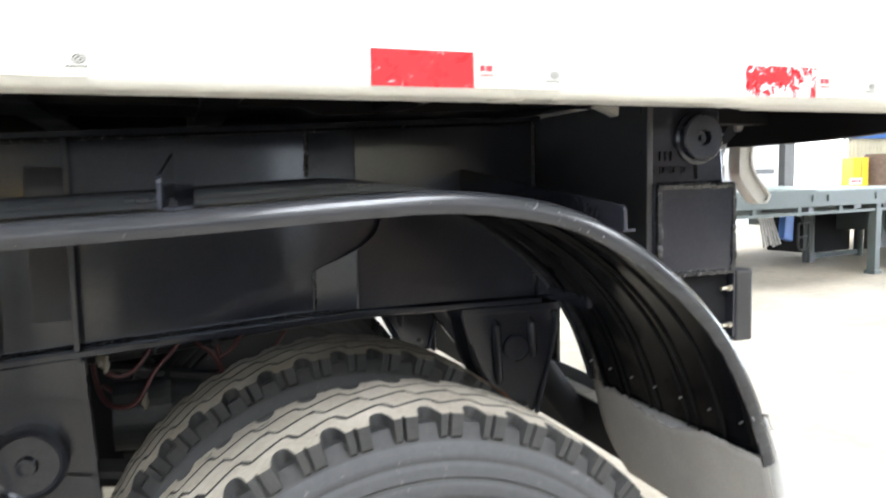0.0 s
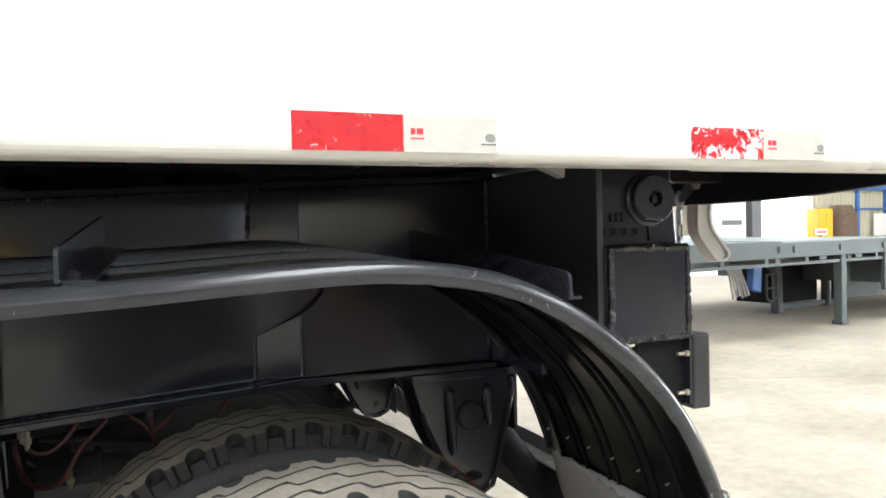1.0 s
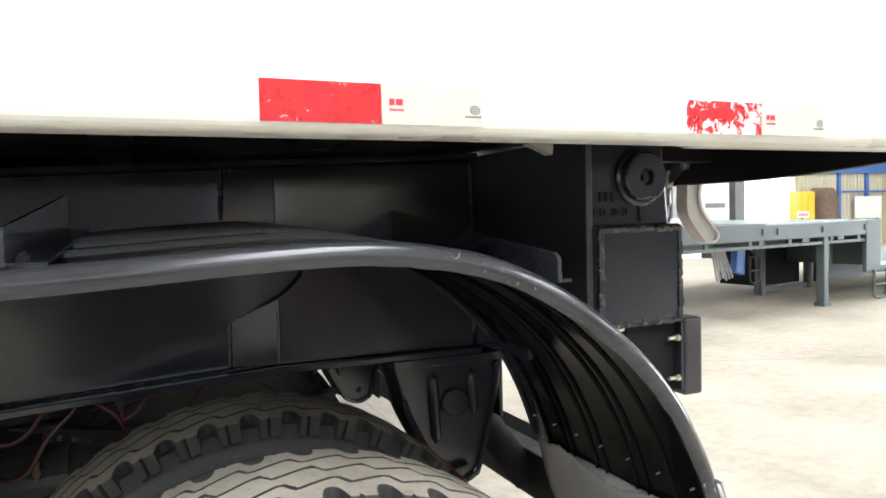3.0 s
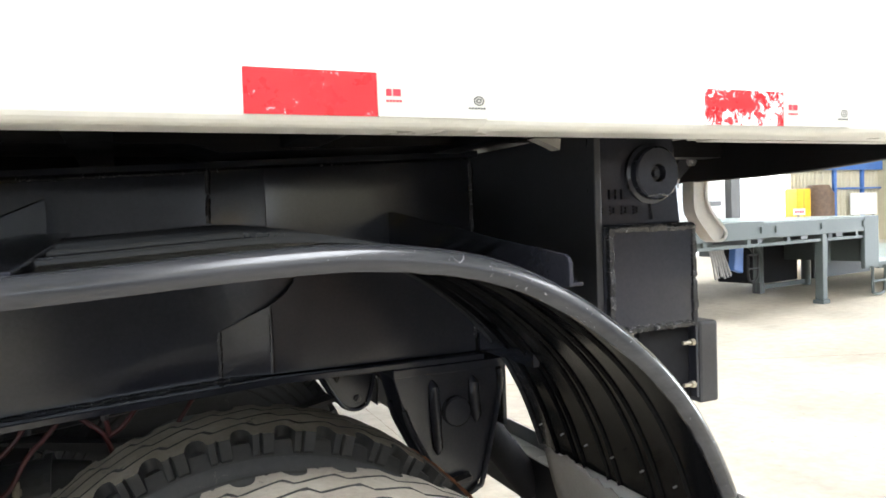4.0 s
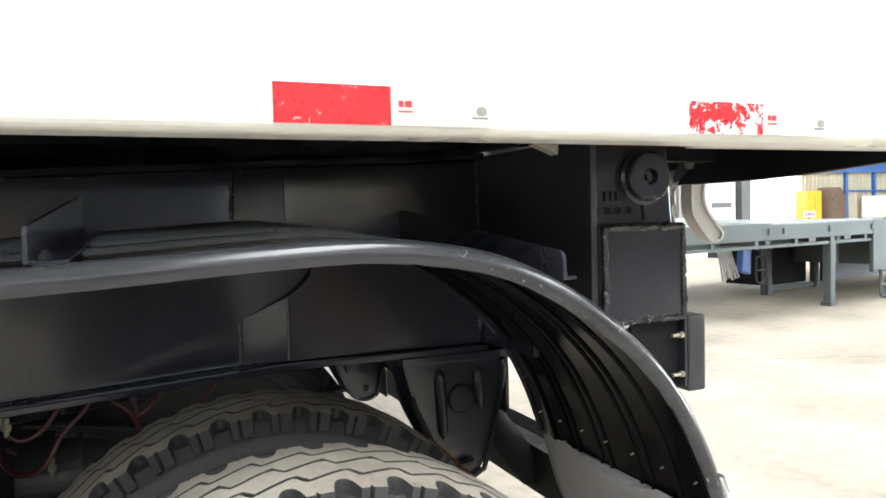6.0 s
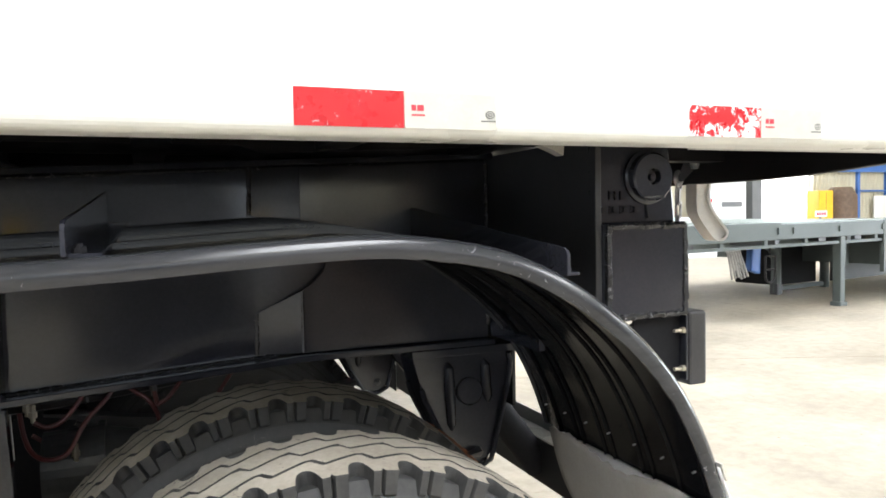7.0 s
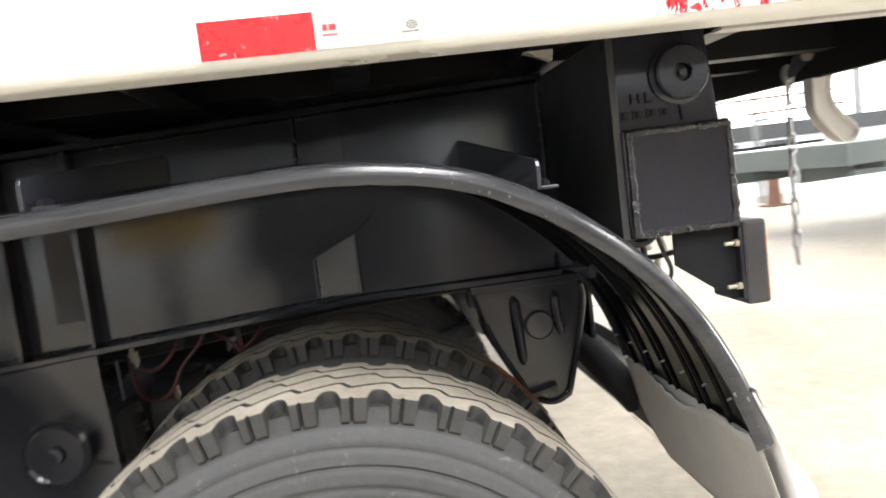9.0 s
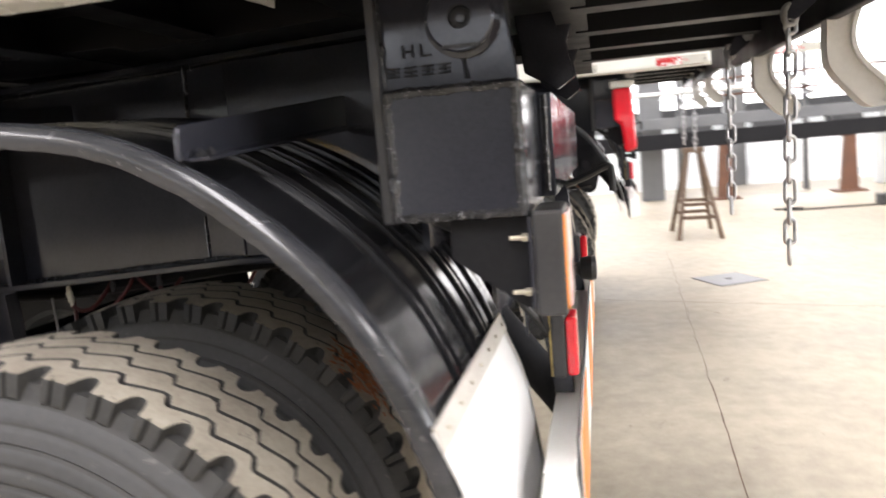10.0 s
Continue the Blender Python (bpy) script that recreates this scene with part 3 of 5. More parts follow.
for z in (1.085, 1.165):
    part("stud", tube(bmesh.new(), [(0.828, 0.270, z), (0.862, 0.270, z)], 0.0038, 8), ZINC, lamp, "zinc stud")
    part("nut", tube(bmesh.new(), [(0.846, 0.270, z), (0.854, 0.270, z)], 0.0070, 6), ZINC, lamp)


# Wheels.
RINGS = (0.45, 0.56, 0.68, 0.79)


def tyre(y_edge, turn):
    """Carcass and tread of a tyre whose outer tread edge lies at y_edge."""
    width, n = 0.225, 44
    mid = y_edge + width / 2
    edge, crown = 0.537, 0.5425

    def at(u, v, depth):
        """u: turns in pitches, v: across from the outer edge (0 to 1)."""
        a = 2 * math.pi * (u + turn) / n
        s = 2 * v - 1
        r = edge + (crown - edge) * (1 - s * s) - depth
        return CX + r * math.sin(a), y_edge + v * width, max(CZ + r * math.cos(a), 0.0)

    wheel = part("wheel", disc(bmesh.new(), (CX, 0, CZ), 1, [(mid - 0.03, 0.16), (mid - 0.03, 0.24), (mid - 0.10, 0.255), (mid - 0.112, 0.275), (mid - 0.105, 0.28), (mid - 0.09, 0.262), (mid + 0.09, 0.262), (mid + 0.112, 0.28), (mid + 0.09, 0.25), (mid + 0.01, 0.15)], 48), GREY_STEEL, truck, "grey steel disc wheel with a dusty radial tyre", smooth=False)
    # carcass with moulded rings on the sidewall
    half = []
    for t in range(61):
        f = t / 60
        r = 0.275 + (0.5195 - 0.275) * f
        bulge = 0.145 - 0.036 * (2 * abs(f - 0.45)) ** 2.2
        step = 0.0
        for ring in RINGS:
            step -= 0.0045 * max(0.0, 1 - abs(f - ring) / 0.02)
        step -= 0.004 * min(1.0, max(0.0, (f - 0.885) / 0.03))
        half.append((min(bulge, 0.1455) + step, r))
    prof = [(mid - b, r) for b, r in half] + [(mid - 0.06, 0.520), (mid, 0.521), (mid + 0.06, 0.520)] + [(mid + b, r) for b, r in reversed(half)]
    bm = bmesh.new()
    rings = []
    for k in range(132):
        a = 2 * math.pi * k / 132
        rings.append([bm.verts.new((CX + r * math.sin(a), y, max(CZ + r * math.cos(a), 0.0))) for y, r in prof])
    for k in range(132):
        p, q = rings[k], rings[(k + 1) % 132]
        # Darker rubber paints shade into the ring grooves and the inboard side.
        for i in range(len(prof) - 1):
            bm.faces.new((p[i], p[i + 1], q[i + 1], q[i])).material_index = 1 if prof[i][0] > mid or min(prof[i][1], prof[i + 1][1]) > 0.493 or any(abs(((prof[i][1] + prof[i + 1][1]) / 2 - 0.275) / 0.2445 - g) < 0.011 for g in RINGS) else 0
    part("tyre_casing", bm, [SIDEWALL, RUBBER], wheel, "dusty grey tyre sidewall with moulded rings", smooth=True)

    zig = [(0.0, -0.05), (0.08, -0.052), (0.76, 0.048), (0.84, 0.052), (1.0, -0.05)]

    def zigzag(u):
        u = u % 1.0
        for (a, p), (b, q) in zip(zig, zig[1:]):
            if u <= b:
                return p + (q - p) * (u - a) / (b - a)
        return zig[-1][1]

    bm = bmesh.new()
    cuts = [0.0, 0.08, 0.25, 0.42, 0.59, 0.76, 0.84, 0.9, 0.95]
    us = [k + c for k in range(n) for c in cuts]
    grooves = (0.27, 0.5, 0.73)

    def gap(u):
        """Half a groove's width, swollen at each kink."""
        return 0.014 + 0.020 * max(0.0, 1 - abs(u % 1.0 - 0.9) / 0.14)

    for i, (lo, hi) in enumerate(zip((None, *grooves), (*grooves, None))):
        if lo is None or hi is None:
            continue
        rows = []
        for u in us:
            a, b = lo + zigzag(u + 0.3 * i) + gap(u + 0.3 * i), hi + zigzag(u + 0.3 * (i + 1)) - gap(u + 0.3 * (i + 1))
            rows.append([bm.verts.new(at(u, a, 0.021)), bm.verts.new(at(u, a + 0.004, 0)), bm.verts.new(at(u, (a + b) / 2, 0)), bm.verts.new(at(u, b - 0.004, 0)), bm.verts.new(at(u, b, 0.021))])
        for p, q in zip(rows, [*rows[1:], rows[0]]):
            for k in range(4):
                bm.faces.new((p[k], p[k + 1], q[k + 1], q[k])).material_index = 1 if k in (0, 3) else 0
    # shoulder ribs with scooped lugs and a slit between them
    sm = bmesh.new()
    fine = [k / 20 for k in range(20)]
    for side in (0, 1):
        lo = grooves[0] if side == 0 else grooves[2]
        rows = []
        for k in range(n):
            for f in fine:
                u = k + f
                d = abs(f - 0.3)
                scoop = 0.165 * max(0.0, 1 - (d / 0.22) ** 2) ** 0.4 if d < 0.22 else 0.0
                slit = 0.035 if abs(f - 0.75) < 0.04 else 0.0
                inset = max(scoop, slit)
                kink = u + (0.3 if side == 0 else 0.9)
                a = lo + zigzag(kink)
                if side == 0:
                    groove, edge_v = a - gap(kink), inset
                    seq = [(groove, 0.021), (groove - 0.004, 0), ((groove + edge_v) / 2, 0), (edge_v + 0.004, 0), (edge_v, 0.003)]
                    low = (max(inset - 0.01, -0.012 + inset * 0.6), 0.034 if not scoop else 0.04)
                else:
                    groove, edge_v = a + gap(kink), 1 - inset
                    seq = [(groove, 0.021), (groove + 0.004, 0), ((groove + edge_v) / 2, 0), (edge_v - 0.004, 0), (edge_v, 0.003)]
                    low = (min(1 - inset + 0.01, 1.012 - inset * 0.6), 0.034 if not scoop else 0.04)
                rows.append(([bm.verts.new(at(u, v, dd)) for v, dd in seq], [sm.verts.new(at(u, *seq[-1])), sm.verts.new(at(u, *low)), sm.verts.new(at(u, low[0] + (0.05 if side == 0 else -0.05), 0.05))]))
        for (p, pl), (q, ql) in zip(rows, [*rows[1:], rows[0]]):
            for k in range(4):
                bm.faces.new((p[k], p[k + 1], q[k + 1], q[k])).material_index = 1 if k in (0, 3) else 0
            for k in range(2):
                sm.faces.new((pl[k], pl[k + 1], ql[k + 1], ql[k]))
    part("tread", bm, [TREAD, RUBBER], wheel, "tan dusty tread with zigzag grooves")
    part("shoulder", sm, RUBBER, wheel, "dark rubber shoulder with scooped lugs")
    return wheel


outer_wheel = tyre(0.06, 0.0)
inner_wheel = tyre(0.50, 0.4)
for near, dx, dy in ((outer_wheel, 0, 2.155), (inner_wheel, 0, 1.275), (outer_wheel, -1.32, 0), (inner_wheel, -1.32, 0), (outer_wheel, -1.32, 2.155), (inner_wheel, -1.32, 1.275)):
    twin = near.copy()
    scene.collection.objects.link(twin)
    twin.location.x += dx
    twin.location.y += dy
    for piece in near.children:
        c = piece.copy()
        scene.collection.objects.link(c)
        c.parent = twin
for ax in (CX, CX - 1.32):
    part("axle", disc(bmesh.new(), (ax, 0, CZ), 1, [(0.3, 0.07), (0.6, 0.075), (1.9, 0.075), (2.2, 0.07)], 24), BLACK_ROUGH, truck, "black axle tube")
part("brake_drum", disc(bmesh.new(), (CX, 0, CZ), 1, [(0.62, 0.2), (0.62, 0.215), (0.80, 0.215), (0.80, 0.1)], 40), DARK_STEEL, truck)
part("brake_drum", disc(bmesh.new(), (CX, 0, CZ), 1, [(1.70, 0.1), (1.70, 0.215), (1.88, 0.215), (1.88, 0.2)], 40), DARK_STEEL, truck)

# Mudguard: a ribbed sheet over the tyres with a thick rolled lip.
SPINE = curve([(-1.6, 0, 1.29), (-0.8, 0, 1.314), (-0.4, 0, 1.331), (-0.2, 0, 1.340), (0.0, 0, 1.3515), (0.13, 0, 1.3545), (0.23, 0, 1.3455), (0.33, 0, 1.324), (0.42, 0, 1.284), (0.5, 0, 1.232), (0.58, 0, 1.163), (0.645, 0, 1.085), (0.695, 0, 0.995), (0.728, 0, 0.91), (0.742, 0, 0.865)], 6)
NORMALS = []
for i in range(len(SPINE)):
    w = (SPINE[min(i + 1, len(SPINE) - 1)] - SPINE[max(i - 1, 0)]).normalized()
    NORMALS.append(Vector((-w.z, 0, w.x)))


def guard_section():
    """Across the guard: distance from the outer edge and height above the lower lip, once round the sheet."""
    top, low = [], []
    top += [(0.0, 0.0), (-0.004, 0.012), (-0.002, 0.024), (0.006, 0.032), (0.018, 0.0345), (0.034, 0.032), (0.044, 0.027), (0.05, 0.026)]
    ribs = [0.12, 0.20, 0.235, 0.335, 0.37, 0.455, 0.485, 0.56]
    for y in ribs[1:]:
        top += [(y - 0.0045, 0.026), (y - 0.0036, 0.0322), (y + 0.0036, 0.0322), (y + 0.0060, 0.026)]
    top += [(0.615, 0.026), (0.625, 0.030), (0.637, 0.029), (0.640, 0.018)]
    low += [(0.636, 0.018), (0.632, 0.024), (0.622, 0.0255), (0.612, 0.022)]
    for y in reversed(ribs):
        low += [(y + 0.0045, 0.022), (y + 0.0014, 0.0165), (y - 0.0014, 0.0165), (y - 0.0045, 0.022)]
    low += [(0.052, 0.022), (0.046, 0.023), (0.034, 0.030), (0.018, 0.033), (0.008, 0.029), (0.003, 0.015), (0.005, 0.0)]
    return top + low


def guard(y0, sign, name_label):
    bm = bmesh.new()
    sec = guard_section()
    inner_from = sec.index((0.636, 0.018))
    rnd = random.Random(4)
    rows = []
    for i, (p, nrm) in enumerate(zip(SPINE, NORMALS)):
        wob = [rnd.uniform(-0.0010, 0.0010) if p.x > 0.15 else 0.0 for _ in range(3)]
        row = []
        for k, (d, h) in enumerate(sec):
            q = p + nrm * (h + 0.034 * max(0.0, min(1.0, (0.36 - p.x) / 0.30)) * max(0.0, d - 0.04) / 0.60 + (wob[k % 3] if h < 0.02 and d < 0.02 else 0.0))
            row.append(bm.verts.new((q.x, y0 + sign * d, q.z)))
        rows.append(row)
    for p, q in zip(rows, rows[1:]):
        for k in range(len(sec)):
            j = (k + 1) % len(sec)
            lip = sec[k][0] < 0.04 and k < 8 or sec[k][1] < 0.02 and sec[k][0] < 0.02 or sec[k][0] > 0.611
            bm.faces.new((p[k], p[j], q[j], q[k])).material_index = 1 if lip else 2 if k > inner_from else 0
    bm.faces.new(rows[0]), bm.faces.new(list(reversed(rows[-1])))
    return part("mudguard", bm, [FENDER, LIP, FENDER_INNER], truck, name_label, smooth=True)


guard(0.05, 1, "black ribbed plastic mudguard with scuffed lip")
guard(2.45, -1, "black ribbed plastic mudguard")


def guard_arm(x, tip, root, lean, wide):
    """A pressed angle arm that carries the guard from the rail."""
    arm = bmesh.new()
    (yt, zt), (yr, zr) = tip, root

    def slant(bm):
        for v in bm.verts:
            v.co.x += lean * (v.co.y - yt) / (yr - yt)

    out = [(yt, zt + 0.002), (yt, zt + 0.036), (yt + 0.004, zt + 0.043), (yt + 0.012, zt + 0.047), (yr - 0.02, zr), (yr, zr), (yr, zr - 0.075), (yt + 0.03, zt)]
    prism(arm, out, 0, x - 0.003, x + 0.003)
    slant(arm)
    body = part("guard_arm", arm, BLACK, truck, "black angle arm holding the mudguard", bevel=0.001)
    foot = bmesh.new()
    prism(foot, [(yt + 0.02, zt), (yt + 0.02, zt + 0.005), (yr, zr - 0.064), (yr, zr - 0.069)], 0, x + 0.003, x + wide)
    slant(foot)
    part("arm_foot", foot, BLACK, body, bevel=0.001)
    for y in (yt + 0.03, yt + 0.055):
        z = zt + 0.004 + (zr - 0.068 - zt) * (y - yt) / (yr - yt)
        part("bolt", disc(bmesh.new(), (x + 0.015, y, z), 2, [(0.0, 0.008), (0.006, 0.008), (0.006, 0.004), (0.010, 0.004)], 6), MATT_BLACK, body)
    return body


guard_arm(-0.277, (0.056, 1.371), (0.772, 1.476), 0.022, 0.043)
guard_arm(0.445, (0.058, 1.312), (0.755, 1.432), -0.016, 0.034)

# Rust crust on the inner tyre's rear tread.
rnd = random.Random(31)
bm = bmesh.new()
for k in range(150):
    a = radians(rnd.triangular(37, 60, 48))
    y = 0.565 + rnd.gauss(0.0, 0.028) - 0.001 * (math.degrees(a) - 46)
    r = 0.5435 + rnd.uniform(-0.001, 0.0015)
    c = Vector((CX + r * math.sin(a), y, CZ + r * math.cos(a)))
    along, across = Vector((math.cos(a), 0, -math.sin(a))), Vector((0, 1, 0))
    w, l, spin = rnd.uniform(0.0025, 0.006), rnd.uniform(0.005, 0.016), rnd.uniform(-0.7, 0.7)
    u, v = along * math.cos(spin) + across * math.sin(spin), across * math.cos(spin) - along * math.sin(spin)
    up = u.cross(v) * (-0.0015)
    ring = [bm.verts.new(c + u * l * p + v * w * q * rnd.uniform(0.6, 1.3)) for p, q in ((-1, 0), (0, -1), (1, 0), (0, 1))]
    tip_v = bm.verts.new(c - up)
    for i in range(4):
        bm.faces.new((ring[i], ring[(i + 1) % 4], tip_v))
crust = part("rust_crust", bm, RUST_CRUST, truck, "orange rust flakes on the tread")
tagged(crust, "orange rust flakes on the tread", kind="stuff")

# Mud flap at the guard's rear end.
rnd = random.Random(12)
bm = bmesh.new()
cols = 26
top = []
for k in range(cols + 1):
    f = k / cols
    top.append((0.052 + 0.598 * f, 0.868 + rnd.uniform(-0.006, 0.006) + 0.012 * math.sin(9 * f)))
rows = []
for j in range(13):
    g = j / 12
    row = []
    for k, (y, z) in enumerate(top):
        f = k / cols
        row.append(bm.verts.new((0.750 + 0.052 * g + 0.006 * math.sin(5 * g + 2 * f) * g, 0.052 + (y - 0.052) * (1 - 0.13 * g ** 2.5), z * (1 - g) + 0.652 * g)))
    rows.append(row)
for p, q in zip(rows, rows[1:]):
    for a, b, c, d in zip(p, p[1:], q[1:], q):
        bm.faces.new((a, b, c, d))
backing = bm
bm = bmesh.new()
line = [(0.7445, 0.958), (0.754, 0.936), (0.770, 0.90), (0.783, 0.866), (0.795, 0.82), (0.808, 0.76), (0.818, 0.70), (0.826, 0.648)]
rows = []
for x, z in line:
    g = max(0.0, (0.866 - z) / 0.218)
    rows.append([bm.verts.new((x + 0.006 * math.sin(5 * g + 0.2 * k) * g, 0.050 + 0.600 * k / 12 * (1 - 0.13 * g ** 2.5), z)) for k in range(13)])
for p, q in zip(rows, rows[1:]):
    for a, b, c, d in zip(p, p[1:], q[1:], q):
        bm.faces.new((a, b, c, d))
flap = part("mud_flap", bm, FLAP_OUT, truck, "white mud flap with a grey torn backing inside", smooth=True)
mod = flap.modifiers.new("sheet", "SOLIDIFY")
mod.thickness, mod.offset = 0.003, 0.0
torn = part("torn_backing", backing, FLAP_IN, flap, "grey backing sheet with a ragged upper edge", smooth=True)
mod = torn.modifiers.new("sheet", "SOLIDIFY")
mod.thickness, mod.offset = 0.002, 0.0
part("clamp_strip", prism(bmesh.new(), [(0.745, 0.966), (0.749, 0.966), (0.7605, 0.934), (0.7565, 0.934)], 1, 0.046, 0.652), CLAMP, flap, "pale metal clamp strip")
for k in range(7):
    y = 0.09 + 0.088 * k
    part("rivet", tube(bmesh.new(), [(0.7535, y, 0.949), (0.7575, y, 0.9505)], 0.0035, 8), ZINC, flap)
    part("rivet_tail", tube(bmesh.new(), [(0.719, y, 0.940), (0.7265, y, 0.942)], 0.0018, 6), GREY_STEEL, flap)

# Suspension hanger behind the tyres.
def hanger(y, thick=0.008):
    shape = [(0.418, 1.081), (0.445, 0.98), (0.462, 0.93), (0.53, 0.80), (0.56, 0.772), (0.595, 0.763), (0.625, 0.775), (0.64, 0.80), (0.69, 1.0), (0.687, 1.05), (0.67, 1.081)]
    bm = bmesh.new()
    prism(bm, shape, 1, y, y + thick)
    h = part("spring_hanger", bm, BLACK, truck, "black pressed suspension hanger plate", bevel=0.002)
    rim = [(x, y - 0.008, z) for x, z in shape[1:-1]]
    part("hanger_rim", tube(bmesh.new(), curve(rim, 3), 0.007, 8), BLACK, h, smooth=True)
    part("pivot_cap", disc(bmesh.new(), (0.575, 0, 0.962), 1, [(y, 0.036), (y - 0.012, 0.036), (y - 0.016, 0.032)], 28), BLACK, h)
    for x, low in ((0.522, 0.862), (0.624, 0.925)):
        part("rib", tube(bmesh.new(), [(x - 0.004, y + 0.004, 1.04), (x - 0.002, y - 0.004, 1.025), (x, y - 0.004, 0.97), (x + 0.004, y - 0.004, low + 0.02), (x + 0.006, y + 0.004, low)], [0.004, 0.013, 0.014, 0.012, 0.003], 12), BLACK, h, smooth=True)
    part("bolt", disc(bmesh.new(), (0.598, 0, 0.80), 1, [(y - 0.018, 0.006), (y - 0.010, 0.006), (y - 0.010, 0.013), (y, 0.013)], 6), DARK_STEEL, h)
    return h


hanger(0.757)
hanger(0.86)
hanger(1.635)
hanger(1.74)
for y in (0.77, 1.73):
    for k in range(7):
        part("spring_leaf", prism(bmesh.new(), [(-0.5 + 0.05 * k, 0.79 - 0.012 * k + 0.0), (CX, 0.70 - 0.012 * k), (0.6 - 0.05 * k, 0.80 - 0.012 * k), (0.6 - 0.05 * k, 0.81 - 0.012 * k), (CX, 0.71 - 0.012 * k), (-0.5 + 0.05 * k, 0.80 - 0.012 * k)], 1, y - 0.042, y + 0.042), BLACK_ROUGH, truck)
part("stay_tube", tube(bmesh.new(), [(0.62, 0.90, 1.0), (0.86, 0.90, 0.68)], 0.042, 16), MATT_BLACK, truck, "black diagonal stay tube of the rear bumper", smooth=True)
part("stay_tube", tube(bmesh.new(), [(0.62, 1.60, 1.0), (0.86, 1.60, 0.68)], 0.042, 16), BLACK, truck, smooth=True)

# Ahead of the tyres: leg plate, brake chamber, hoses.
part("front_hanger", prism(bmesh.new(), [(-0.95, 1.01), (-0.452, 1.045), (-0.43, 0.62), (-0.95, 0.55)], 1, 0.728, 0.736), BLACK, truck, "black front hanger plate", bevel=0.002)
# The far plate is near-black, which paints in the shade under the trailer.
part("front_hanger", prism(bmesh.new(), [(-0.95, 1.07), (-0.40, 1.07), (-0.36, 0.45), (-0.95, 0.40)], 1, 1.79, 1.80), MATT_BLACK, truck, "black front hanger plate", bevel=0.002)
part("torque_rod", tube(bmesh.new(), [(-0.75, 0.84, 0.80), (0.05, 0.84, 0.66)], 0.03, 12), BLACK, truck, "black torque rod", smooth=True)
part("cross_tube", tube(bmesh.new(), [(-0.62, 0.70, 0.84), (-0.62, 1.80, 0.84)], 0.06, 16), BLACK, truck, smooth=True)
part("hanger_edge", prism(bmesh.new(), [(-0.458, 1.043), (-0.448, 1.043), (-0.426, 0.62), (-0.436, 0.62)], 1, 0.69, 0.728), BLACK, truck)
part("pivot_cap", disc(bmesh.new(), (-0.565, 0, 0.84), 1, [(0.728, 0.075), (0.685, 0.075), (0.678, 0.066), (0.682, 0.060), (0.682, 0.022), (0.668, 0.018), (0.667, 0.010)], 32), BLACK, truck, "round black pivot cap")
part("brake_chamber", disc(bmesh.new(), (-0.3, 1.0, 0.83), 0, [(-0.12, 0.05), (-0.12, 0.085), (0.0, 0.09), (0.0, 0.1), (0.015, 0.1), (0.015, 0.085), (0.09, 0.07), (0.1, 0.03)], 28), DARK_STEEL, truck, "dark brake chamber")
hoses = [[(-0.46, 0.93, 1.02), (-0.45, 0.92, 0.942), (-0.432, 0.90, 0.900), (-0.40, 0.89, 0.882), (-0.359, 0.89, 0.893), (-0.322, 0.90, 0.955), (-0.269, 0.91, 1.012), (-0.25, 0.92, 1.06)],
         [(-0.424, 0.88, 0.972), (-0.40, 0.885, 0.958), (-0.37, 0.89, 0.965), (-0.34, 0.90, 0.995), (-0.318, 0.91, 1.03)],
         [(-0.25, 0.92, 1.04), (-0.213, 0.905, 1.013), (-0.185, 0.90, 0.99), (-0.167, 0.90, 0.954), (-0.16, 0.90, 0.90)],
         [(-0.178, 0.91, 1.06), (-0.175, 0.905, 1.024), (-0.167, 0.90, 0.977)], [(-0.167, 0.90, 0.977), (-0.14, 0.90, 0.995), (-0.111, 0.91, 1.03)],
         [(-0.45, 1.05, 0.9), (-0.3, 1.05, 0.8), (-0.1, 1.05, 0.86), (0.05, 1.05, 1.05)]]
for h in hoses:
    part("air_hose", tube(bmesh.new(), curve(h, 8), 0.0055, 8), HOSE_RED, truck, "dark red rubber air hose", smooth=True)
for x, y, z in ((-0.424, 0.88, 0.972), (-0.436, 0.89, 0.985), (-0.318, 0.91, 1.0), (-0.344, 0.90, 0.868), (-0.175, 0.905, 1.0)):
    part("hose_fitting", disc(bmesh.new(), (x, y, z), 2, [(0.0, 0.005), (0.012, 0.005), (0.012, 0.009), (0.024, 0.009), (0.024, 0.006), (0.040, 0.006)], 8), ZINC if x < -0.33 else DARK_STEEL, truck, "bright zinc hose fitting" if x < -0.33 else "")
# Bright rod added to draw the glint along the front hanger's edge.
part("steel_rod", tube(bmesh.new(), [(-0.466, 0.86, 1.0), (-0.462, 0.86, 0.90)], 0.003, 6), STEEL, truck, "thin bright rod added as a glint beside the hanger edge", smooth=True)
part("cable_sleeve", tube(bmesh.new(), curve([(-1.2, 0.95, 1.03), (-0.5, 0.93, 1.0), (0.1, 0.95, 1.05), (0.6, 0.98, 1.05)], 6), 0.018, 8), HOSE_BLACK, truck, smooth=True)
part("cross_bearer", B(-0.55, -0.47, 0.77, 1.73, 1.12, 1.45), BLACK_ROUGH, truck)
part("cross_bearer", B(0.5, 0.58, 0.77, 1.73, 1.12, 1.45), BLACK_ROUGH, truck)

